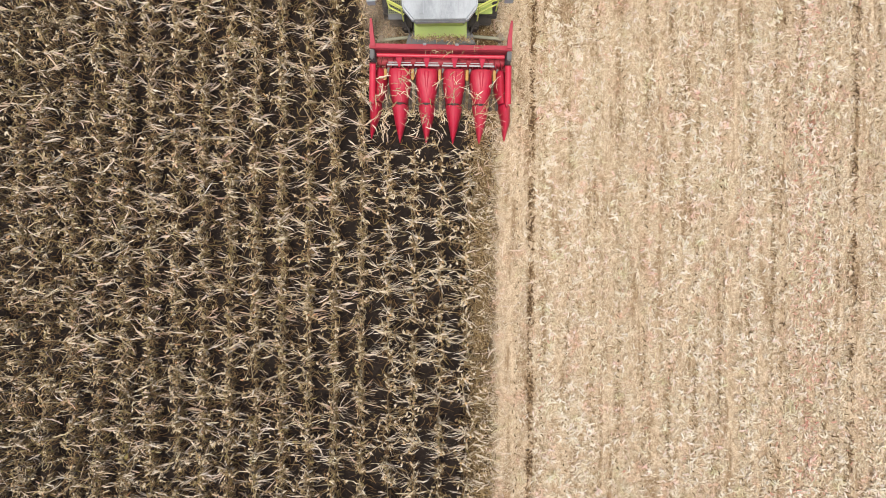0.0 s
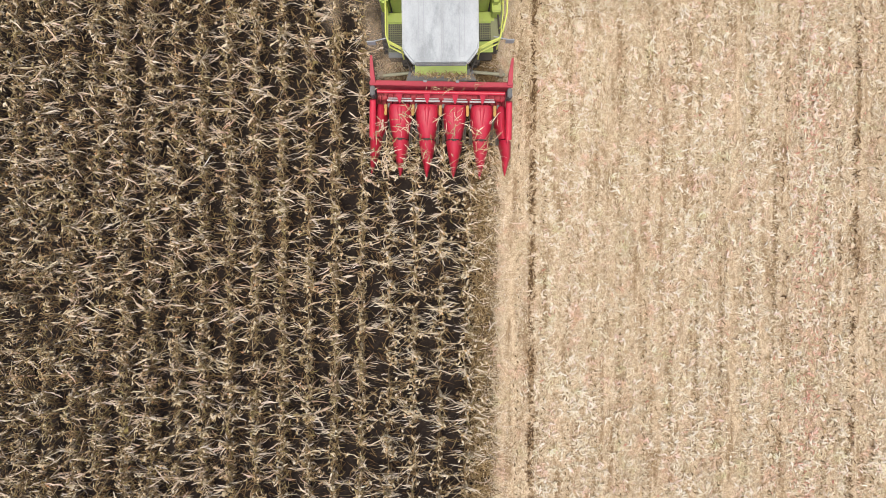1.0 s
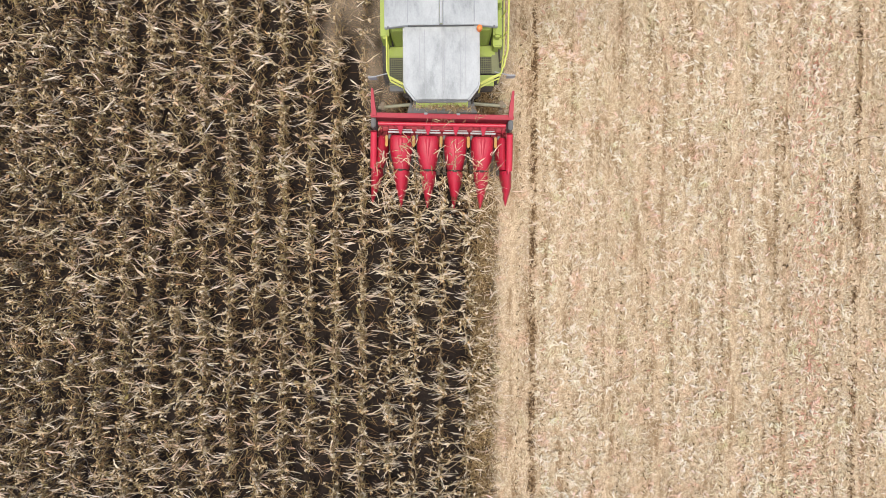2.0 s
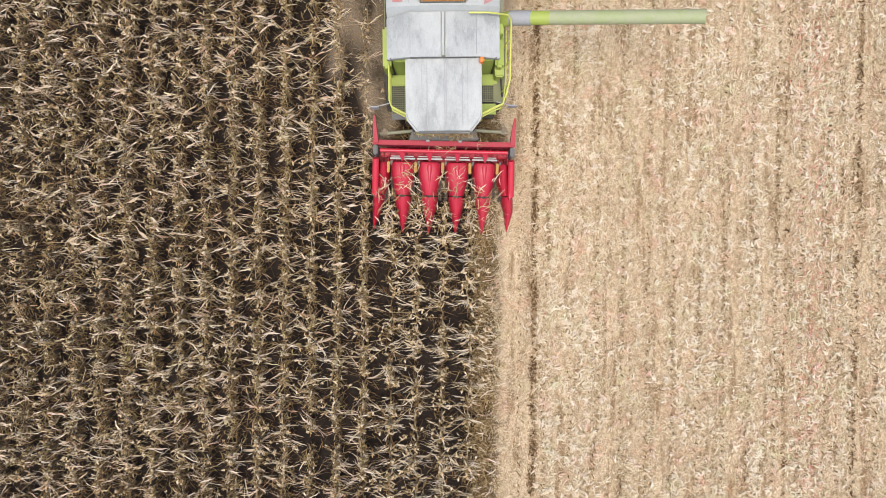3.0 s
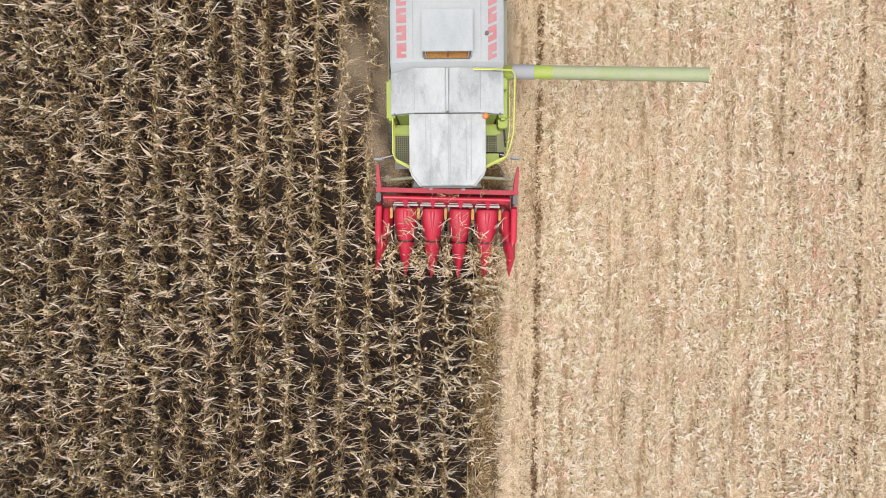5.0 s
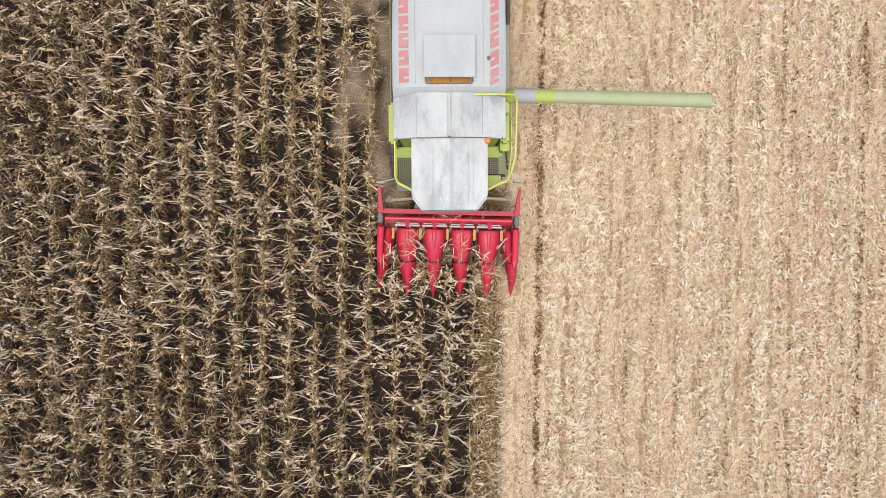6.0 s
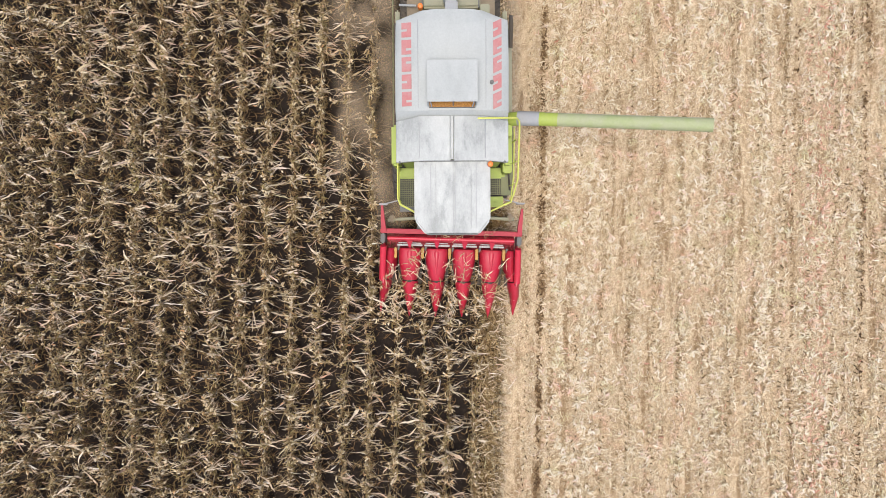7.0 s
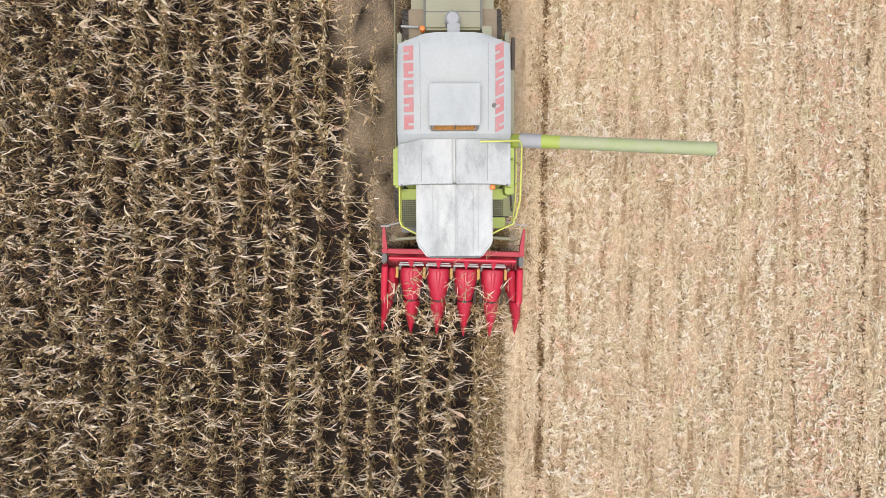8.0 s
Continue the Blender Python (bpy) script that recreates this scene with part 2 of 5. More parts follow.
def box(bm, c, s, bevel=0.0, turn=None):
    b = bmesh.new()
    bmesh.ops.create_cube(b, size=1)
    bmesh.ops.scale(b, vec=s, verts=b.verts)
    if bevel:
        bmesh.ops.bevel(b, geom=b.edges[:], offset=bevel, segments=2, affect="EDGES")
    m = Matrix.Translation(c) @ (turn if turn is not None else Matrix())
    add(bm, b, m)
    return bm


def add(bm, b, m=Matrix()):
    vs = [bm.verts.new(m @ v.co) for v in b.verts]
    b.verts.index_update()
    for f in b.faces:
        bm.faces.new([vs[v.index] for v in f.verts])
    b.free()


def loft(bm, rings, caps=True):
    rows = [[bm.verts.new(p) for p in r] for r in rings]
    n = len(rows[0])
    for a, b in zip(rows, rows[1:]):
        for i in range(n):
            bm.faces.new((a[i], a[(i + 1) % n], b[(i + 1) % n], b[i]))
    if caps:
        bm.faces.new(rows[0][::-1])
        bm.faces.new(rows[-1])
    return bm


def tube(bm, pts, r, n=10):
    pts = [Vector(p) for p in pts]
    radii = r if isinstance(r, (list, tuple)) else [r] * len(pts)
    rings = []
    for i, p in enumerate(pts):
        d = (pts[min(i + 1, len(pts) - 1)] - pts[max(i - 1, 0)]).normalized()
        a = d.cross(Vector((0, 0, 1)) if abs(d.z) < 0.95 else Vector((1, 0, 0))).normalized()
        b = d.cross(a)
        rings.append([p + radii[i] * (math.cos(k * math.tau / n) * a + math.sin(k * math.tau / n) * b) for k in range(n)])
    return loft(bm, rings)


def prism(bm, outline, z0, z1, bevel=0.0):
    b = bmesh.new()
    lo = [b.verts.new((x, y, z0)) for x, y in outline]
    hi = [b.verts.new((x, y, z1)) for x, y in outline]
    n = len(lo)
    b.faces.new(lo[::-1])
    b.faces.new(hi)
    for i in range(n):
        b.faces.new((lo[i], lo[(i + 1) % n], hi[(i + 1) % n], hi[i]))
    if bevel:
        bmesh.ops.bevel(b, geom=b.edges[:], offset=bevel, segments=3, affect="EDGES")
    add(bm, b)
    return bm


def mesh_np(name, verts, quads, material):
    """A mesh from arrays made by the plant and litter generators."""
    me = bpy.data.meshes.new(name)
    nv, nq, w = len(verts), len(quads), quads.shape[1]
    me.vertices.add(nv)
    me.vertices.foreach_set("co", verts.astype(np.float32).ravel())
    me.loops.add(nq * w)
    me.loops.foreach_set("vertex_index", quads.astype(np.int32).ravel())
    me.polygons.add(nq)
    me.polygons.foreach_set("loop_start", np.arange(0, nq * w, w, dtype=np.int32))
    me.update(calc_edges=True)
    me.materials.append(material)
    return me


def ribbons(p, side):
    """Strips: p is (n, k, 3) centre lines, side (n, k, 3) half widths. A slight V fold along the middle."""
    n, k = p.shape[:2]
    fold = np.zeros_like(p)
    fold[..., 2] = -0.35 * np.linalg.norm(side, axis=2)
    v = np.stack([p - side, p + fold, p + side], axis=2).reshape(n * k * 3, 3)
    base = (np.arange(n)[:, None] * k + np.arange(k - 1)[None, :]) * 3
    q = []
    for j in (0, 1):
        q.append(np.stack([base + j, base + j + 1, base + j + 4, base + j + 3], axis=-1).reshape(-1, 4))
    return v, np.concatenate(q)


def flats(p, side):
    n, k = p.shape[:2]
    v = np.stack([p - side, p + side], axis=2).reshape(n * k * 2, 3)
    base = (np.arange(n)[:, None] * k + np.arange(k - 1)[None, :]) * 2
    return v, np.stack([base, base + 1, base + 3, base + 2], axis=-1).reshape(-1, 4)


def pipes(p, r, sides=5):
    """Tubes: p (n, k, 3), r (n, k); rings lie level or tilt little."""
    n, k = p.shape[:2]
    a = np.arange(sides) * math.tau / sides
    d = np.gradient(p, axis=1)
    d /= np.linalg.norm(d, axis=2, keepdims=True) + 1e-9
    ref = np.where(np.abs(d[..., 2:3]) > 0.8, np.array([1.0, 0, 0]), np.array([0, 0, 1.0]))
    x = np.cross(d, ref)
    x /= np.linalg.norm(x, axis=2, keepdims=True) + 1e-9
    y = np.cross(d, x)
    ring = p[:, :, None] + r[:, :, None, None] * (np.cos(a)[:, None] * x[:, :, None] + np.sin(a)[:, None] * y[:, :, None])
    v = ring.reshape(-1, 3)
    base = (np.arange(n)[:, None] * k + np.arange(k - 1)[None, :]) * sides
    q = [np.stack([base + j, base + (j + 1) % sides, base + sides + (j + 1) % sides, base + sides + j], axis=-1).reshape(-1, 4) for j in range(sides)]
    return v, np.concatenate(q)


rng = np.random.default_rng(7)


def corn(n, per=21):
    """n dry maize plants at the origin: arrays for stalks, leaves and ears, each with the index of its plant."""
    h = rng.uniform(0.86, 1.42, n)
    lean = rng.normal(0, 1, (n, 2)) * np.array([0.05, 0.34])
    broken = rng.random(n) < 0.42
    k = 7
    s = np.linspace(0, 1, k)
    stalk = np.zeros((n, k, 3))
    stalk[..., 2] = h[:, None] * s
    stalk[..., :2] = lean[:, None, :] * (s ** 1.5)[None, :, None] * h[:, None, None]
    # broken tops hang over to one side, mostly across the row
    az = np.where(rng.random(n) < 0.5, 0, math.pi) + rng.normal(0, 0.7, n)
    for i in (5, 6):
        L = (i - 4) * h / (k - 1) * rng.uniform(1.0, 1.8, n)
        kink = np.stack([np.cos(az) * L, np.sin(az) * L, rng.uniform(-0.5, 0.1, n) * L], axis=1)
        stalk[:, i] = np.where(broken[:, None], stalk[:, 4] + kink, stalk[:, i])
    stalk_r = 0.016 * (1 - 0.65 * s)[None, :] * rng.uniform(0.8, 1.25, n)[:, None]

    def along(f, idx):
        x = f * (k - 1)
        a = np.clip(np.floor(x).astype(int), 0, k - 2)
        w = (x - a)[:, None]
        return stalk[idx, a] * (1 - w) + stalk[idx, a + 1] * w

    idx = np.repeat(np.arange(n), per)
    m = len(idx)
    f = rng.uniform(0.10, 0.97, m)
    f = np.clip(f, 0.08, 0.995)
    base = along(f, idx)
    out = rng.random(m) < 0.092
    flip = rng.integers(0, 2, m) * math.pi
    # the long leaves reach across the row, the limp ones hang along it
    phi = np.where(out, flip + rng.normal(0, 0.45, m), np.where((f < 0.5) & (rng.random(m) < 0.5), 0, math.pi / 2) + flip + rng.normal(0, 0.8, m))
    L = np.where(out, rng.uniform(0.22, 0.74, m), rng.gamma(3.0, 0.05, m) + 0.08) * (1.05 - 0.2 * f)
    e0 = np.where(out, rng.uniform(-0.3, 0.5, m), rng.uniform(0.2, 1.4, m))
    droop = np.where(out, rng.uniform(0.0, 1.0, m), rng.uniform(2.4, 5.5, m))
    # many of the outstretched leaves are shredded into two or three strands
    shred = np.flatnonzero(out & (rng.random(m) < 0.7))
    take = np.concatenate([np.arange(m), shred, shred, shred])
    frayed = np.arange(len(take)) >= m
    idx, base, f, L, e0, droop, phi, out = (a[take] for a in (idx, base, f, L, e0, droop, phi, out))
    m = len(take)
    phi = phi + np.where(frayed, rng.normal(0, 0.16, m), 0)
    e0 = e0 + np.where(frayed, rng.normal(0, 0.15, m), 0)
    L = L * np.where(frayed, rng.uniform(0.6, 1.05, m), 1)
    # leaves low on the stalk get the darker brown material
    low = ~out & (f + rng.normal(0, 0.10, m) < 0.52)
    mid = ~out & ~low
    L = np.where(low, L * 0.78, L)
    droop = np.where(low, droop * 0.85, droop)
    ks = 9
    t = np.linspace(0, 1, ks)
    el = np.maximum(e0[:, None] - droop[:, None] * t[None, :] ** 1.2, -1.5) + rng.normal(0, 1, (m, ks)) * np.where(out, 0.34, 0.40)[:, None]
    ph = phi[:, None] + (rng.normal(0, 1, m) * np.where(out, 0.25, 0.6))[:, None] * t + np.cumsum(rng.normal(0, 1, (m, ks)) * np.where(low, 0.36, np.where(out, 0.11, 0.42))[:, None], axis=1)
    step = np.stack([np.cos(el) * np.cos(ph), np.cos(el) * np.sin(ph), np.sin(el)], axis=2) * (L / (ks - 1))[:, None, None]
    pts = base[:, None] + np.cumsum(np.concatenate([np.zeros((m, 1, 3)), step[:, :-1]], axis=1), axis=1)
    pts += rng.normal(0, 1, pts.shape) * np.where(out, 0.006, 0.004)[:, None, None]
    pts[..., 2] = np.maximum(pts[..., 2], 0.02)
    # blunt, torn blades: broad in the middle, ragged along the rim
    blade = np.where(out[:, None], np.array([0.6, 0.9, 1.0, 1.05, 1.0, 0.95, 0.85, 0.6, 0.22]), np.array([0.5, 0.9, 1.0, 1.0, 1.0, 0.95, 0.85, 0.65, 0.3]))
    size = np.where(frayed, 0.55, np.where(low, 0.95, np.where(out, 1.1, 1.1)))
    wid = (rng.gamma(3.0, 0.0030, m) + 0.003)[:, None] * blade * size[:, None] * rng.uniform(0.45, 1.35, (m, ks))
    tw = rng.normal(0, 0.7, m)[:, None] + rng.normal(0, 1.6, m)[:, None] * t
    flat = np.stack([-np.sin(ph), np.cos(ph), np.zeros_like(ph)], axis=2)
    nor = np.cross(step, flat)
    nor /= np.linalg.norm(nor, axis=2, keepdims=True) + 1e-9
    side = (np.cos(tw)[..., None] * flat + np.sin(tw)[..., None] * nor) * wid[..., None]
    # ears, and the flared husks round them
    has = np.flatnonzero(rng.random(n) < 0.2) if n > 1 else np.arange(1)
    fe = rng.uniform(0.45, 0.70, len(has))
    be = along(fe, has)
    pe = rng.uniform(0, math.tau, len(has))
    ee = rng.uniform(-1.2, 0.9, len(has))
    de = np.stack([np.cos(ee) * np.cos(pe), np.cos(ee) * np.sin(pe), np.sin(ee)], axis=1)
    te = np.array([0.0, 0.05, 0.11, 0.155, 0.185])
    ear = be[:, None] + de[:, None] * te[None, :, None]
    ear_r = np.array([0.009, 0.019, 0.021, 0.014, 0.004])[None, :] * rng.uniform(0.7, 1.25, len(has))[:, None]
    spot = np.repeat(np.arange(n), 3)
    so = along(rng.uniform(0.52, 0.99, len(spot)), spot) + rng.normal(0, 1, (len(spot), 3)) * np.array([0.022, 0.06, 0.02])
    sa, sl = math.pi / 2 + rng.integers(0, 2, len(spot)) * math.pi + rng.normal(0, 0.6, len(spot)), rng.uniform(0.06, 0.18, len(spot))
    ph_i, hz, ha, hl = (np.repeat(a, 4, axis=0) for a in (spot, so, sa, sl))
    ha = ha + rng.normal(0, 0.42, len(ha))
    hk = 5
    ht = np.linspace(0, 1, hk)
    he = rng.uniform(-0.8, 1.3, len(ha))[:, None] - rng.uniform(0, 2.6, len(ha))[:, None] * ht + rng.normal(0, 0.25, (len(ha), hk))
    hp = ha[:, None] + np.cumsum(rng.normal(0, 0.28, (len(ha), hk)), axis=1)
    hstep = np.stack([np.cos(he) * np.cos(hp), np.cos(he) * np.sin(hp), np.sin(he)], axis=2) * (hl * rng.uniform(0.6, 1.2, len(ha)) / hk)[:, None, None]
    husk = hz[:, None] + np.cumsum(hstep, axis=1)
    hside = np.stack([-np.sin(hp), np.cos(hp), rng.normal(0, 0.4, hp.shape)], axis=2) * (rng.uniform(0.007, 0.022, len(ha))[:, None] * np.array([0.7, 1.0, 1.0, 0.8, 0.35])[None] * rng.uniform(0.5, 1.3, hp.shape))[..., None]
    return (stalk, stalk_r, np.arange(n)), (pts[out], side[out], idx[out]), (pts[mid], side[mid], idx[mid]), (pts[low], side[low], idx[low]), (ear, ear_r, has), (husk, hside, ph_i), h


def corn_meshes(n, shift, per=21):
    st, lf, mi, lo, er, hk, h = corn(n, per)
    return (mesh_np("stalks", *pipes(st[0] + shift[st[2]][:, None], st[1], 4), M_STALK),
            mesh_np("spread_leaves", *ribbons(lf[0] + shift[lf[2]][:, None], lf[1]), M_LEAF),
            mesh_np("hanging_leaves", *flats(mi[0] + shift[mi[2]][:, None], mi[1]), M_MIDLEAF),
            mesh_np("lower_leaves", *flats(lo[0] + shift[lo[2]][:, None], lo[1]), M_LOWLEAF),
            mesh_np("ears", *pipes(er[0] + shift[er[2]][:, None], er[1], 6), M_EAR),
            mesh_np("husks", *flats(hk[0] + shift[hk[2]][:, None], hk[1]), M_EAR), h)


PLANT_PARTS = ("stalk", "spread_leaves", "hanging_leaves", "lower_leaves", "ear", "husk_tuft")


# ---- ground ----
def build_ground():
    bm = bmesh.new()
    xs = [-900, -300, -100, -40] + [x * 0.5 for x in range(-44, 45)] + [40, 100, 300, 900]
    ys = [-900, -300, -100, -40] + [y * 0.5 for y in range(-52, 33)] + [40, 100, 300, 900]
    grid = [[bm.verts.new((x, y, 0.035 * (noise.noise(Vector((x * 0.6, y * 0.4, 3))) - 0.3) if abs(x) < 30 and abs(y) < 30 else -0.02)) for x in xs] for y in ys]
    for j in range(len(ys) - 1):
        for i in range(len(xs) - 1):
            bm.faces.new((grid[j][i], grid[j][i + 1], grid[j + 1][i + 1], grid[j + 1][i]))
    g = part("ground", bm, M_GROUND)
    g.matrix_world = FIELD
    tagged(g, "dark soil with matted straw where maize was cut", "field", kind="structure")


V0, V1 = -23.0, 13.0
PITCH = 0.165


def build_corn():
    """Every standing row is one thing; the plants in the harvester's way are single things that it pulls down."""
    keyed = []
    for k in range(21):
        u = U_EDGE - ROW * k
        vs = np.arange(-16.4, 8.2, PITCH)
        vs = vs + rng.normal(0, 0.055, len(vs))
        vs = vs[rng.random(len(vs)) > 0.05]
        if k < 4:
            keyed += [(u + float(rng.normal(0, 0.03)), float(v)) for v in vs if tip_v(8.0) - 0.3 < v < TIP0 - 0.2]
            vs = vs[vs <= tip_v(8.0) - 0.3]
        n = len(vs)
        off = np.stack([u + rng.normal(0, 0.035, n), vs, np.zeros(n)], axis=1)
        row = new("corn_row")
        row.matrix_world = FIELD @ pose(u, 0, 0)
        shift = off - np.array([u, 0, 0])
        tagged(row, "row of dry standing maize with drooping tan leaves", "corn row", "rows of standing maize", "stuff")
        for name, me in zip(("stalks", "spread_leaves", "hanging_leaves", "lower_leaves", "ears", "husks"), corn_meshes(n, shift)[:6]):
            link_mesh(name, me, row)
    # the rest of the field, past what the camera reaches
    far = [(U_EDGE - ROW * k, v) for k in range(30) for v in np.arange(V0 - 4, V1 + 4, 0.4)
           if not (k < 21 and -16.4 < v < 8.2) and not (k < 4 and v >= 8.2)]
    far = np.array([(u, v, 0.0) for u, v in far])
    crop = new("far_corn")
    crop.matrix_world = FIELD
    tagged(crop, "dry standing maize stretching across the rest of the field", "corn", kind="stuff")
    for name, me in zip(("stalks", "spread_leaves", "hanging_leaves", "lower_leaves", "ears", "husks"), corn_meshes(len(far), far, 7)[:6]):
        link_mesh(name, me, crop)
    kinds = [corn_meshes(1, np.zeros((1, 3))) for _ in range(16)]
    plants = []
    for u, v in keyed:
        kind = kinds[int(rng.integers(len(kinds)))]
        h = float(kind[6][0])
        base = new("corn_plant")
        turn = float(rng.choice([0, 180]) + rng.normal(0, 12))
        home = FIELD @ pose(u, v, 0, 0, 0, turn)
        base.matrix_world = home
        tagged(base, "dry maize plant standing in the harvester's swath", "corn plant", "maize in the harvester's swath")
        for name, me in zip(PLANT_PARTS, kind[:6]):
            tagged(link_mesh(name, me, base), kind="stuff" if name in ("husk_tuft", "spread_leaves", "hanging_leaves", "lower_leaves") else "")
        plants.append((base, home, v, h))
    return plants


def scatter(n, u0, u1, v0, v1):
    return np.stack([rng.uniform(u0, u1, n), rng.uniform(v0, v1, n)], axis=1)


def chips(uv, lmin, lmax, wmin, wmax, ztop, k=3, tilt=0.35, across=None):
    """Curled scraps lying in all directions."""
    n = len(uv)
    ph = rng.uniform(0, math.tau, n) if across is None else rng.normal(across, 0.8, n)
    L, w = rng.uniform(lmin, lmax, n) ** 1.0, rng.uniform(wmin, wmax, n)
    t = np.linspace(-0.5, 0.5, k)
    d = np.stack([np.cos(ph), np.sin(ph), rng.normal(0, tilt, n)], axis=1)
    p = np.zeros((n, k, 3))
    p[..., :2] = uv[:, None]
    p[..., 2] = rng.uniform(0.012, ztop, n)[:, None]
    p += d[:, None] * (t[None, :] * L[:, None])[..., None]
    perp = np.stack([-np.sin(ph), np.cos(ph), np.zeros(n)], axis=1)
    bow = rng.normal(0, 0.06, n) * L
    p += perp[:, None] * (bow[:, None] * (4 * t ** 2)[None, :])[..., None]
    p[..., 2] = np.maximum(p[..., 2] + (rng.normal(0.0, 0.12, n) * L)[:, None] * (1 - 4 * t ** 2)[None, :], 0.006)
    prof = np.array({3: [0.7, 1.0, 0.5], 4: [0.6, 1.0, 0.85, 0.3]}[k])
    roll = rng.normal(0, 0.5, n)
    sd = perp * np.cos(roll)[:, None] + np.array([0, 0, 1.0])[None] * np.sin(roll)[:, None]
    side = sd[:, None] * (w[:, None] * prof[None, :])[..., None]
    return p, side


# bands of the stubble that lie barer, across the rows: middle, half width, depth
BARE = [(2.52, 0.10, 0.9), (11.36, 0.07, 0.9), (9.42, 0.09, 0.75), (6.05, 0.08, 0.75), (4.75, 0.08, 0.5), (8.05, 0.09, 0.75), (5.5, 0.06, 0.4), (8.9, 0.06, 0.4), (10.9, 0.07, 0.5)]
PALE = [(3.15, 0.45), (6.95, 0.5), (10.2, 0.55), (3.9, 0.3), (8.6, 0.25), (12.6, 0.5)]


PATCH = np.random.default_rng(3).random((97, 89))


def thin(uv):
    """Leaves out scraps over the barer bands."""
    keep = np.ones(len(uv), bool)
    wob = 0.012 * np.sin(uv[:, 1] * 1.7) + 0.012 * np.sin(uv[:, 1] * 5.1)
    for c, hw, depth in BARE:
        gate = 0.5 + 0.5 * np.sin(uv[:, 1] * 4.3 + c) * np.sin(uv[:, 1] * 1.7 + 2 * c)
        inside = np.abs(uv[:, 0] + wob - c) < hw * (0.6 + 0.7 * gate)
        keep &= ~(inside & (rng.random(len(uv)) < depth))
    # straw lies thinner in streaks along the rows
    u, v = uv[:, 0], uv[:, 1]
    streak = np.sin(u * 9.1 + 0.5 * np.sin(v * 0.8)) + np.sin(u * 5.3 + 1.1 * np.sin(v * 0.5 + 2)) + 0.9 * np.sin(u * 16.3 + v * 0.7) * np.sin(v * 1.9 + u * 3) + 0.8 * np.sin(v * 3.1 + 4 * np.sin(u * 2.2))
    row = np.abs((u - U_EDGE) / ROW - np.round((u - U_EDGE) / ROW)) * ROW
    p = np.clip(0.76 + 0.26 * streak, 0.15, 1.0) * np.where((row < 0.07) & (u > 2.6), 0.6, 1.0)
    # and in small drifts
    cells = PATCH[(u * 6.5).astype(int) % 97, (v * 4.5).astype(int) % 89] * 0.6 + PATCH[(u * 14).astype(int) % 97, (v * 11).astype(int) % 89] * 0.4
    p = p * np.clip(0.15 + 1.5 * cells, 0.1, 1.0)
    keep &= rng.random(len(uv)) < p
    return uv[keep]


def crumple(p, side, amount=0.012):
    """Bends and ragged rims for scraps that would lie too smooth."""
    p = p + np.cumsum(rng.normal(0, amount, p.shape), axis=1) * np.array([1, 1, 0.6])
    p[..., 2] = np.maximum(p[..., 2], 0.008)
    return p, side * rng.uniform(0.45, 1.35, side.shape[:2])[..., None]


def fans(uv, least, most, spread=0.55, reach=0.19, broad=0.021):
    """Husks torn into a few shreds that spread from one end."""
    each = rng.integers(least, most + 1, len(uv))
    root, away = np.repeat(uv, each, axis=0), np.repeat(rng.uniform(0, math.tau, len(uv)), each)
    n = len(root)
    away = away + rng.normal(0, spread, n)
    L = rng.uniform(0.3, 1.0, n) * reach
    t = np.linspace(0, 1, 4)
    rise = rng.uniform(0.0, 0.5, n)
    p = np.zeros((n, 4, 3))
    p[..., :2] = root[:, None] + rng.normal(0, 0.018, (n, 1, 2)) + np.stack([np.cos(away), np.sin(away)], axis=1)[:, None] * (t[None] * L[:, None])[..., None]
    p[..., 2] = rng.uniform(0.03, 0.11, n)[:, None] + (L * rise)[:, None] * (t * (1.2 - t))[None]
    side = np.stack([-np.sin(away), np.cos(away), rng.normal(0, 0.35, n)], axis=1)[:, None] * (rng.uniform(0.3, 1.0, n)[:, None] * broad * np.array([0.6, 1.0, 0.95, 0.4]))[..., None]
    return crumple(p, side, 0.009)


def stuff(name, me, label, category):
    ob = link_mesh(name, me)
    ob.matrix_world = FIELD
    return tagged(ob, label, category, kind="stuff")


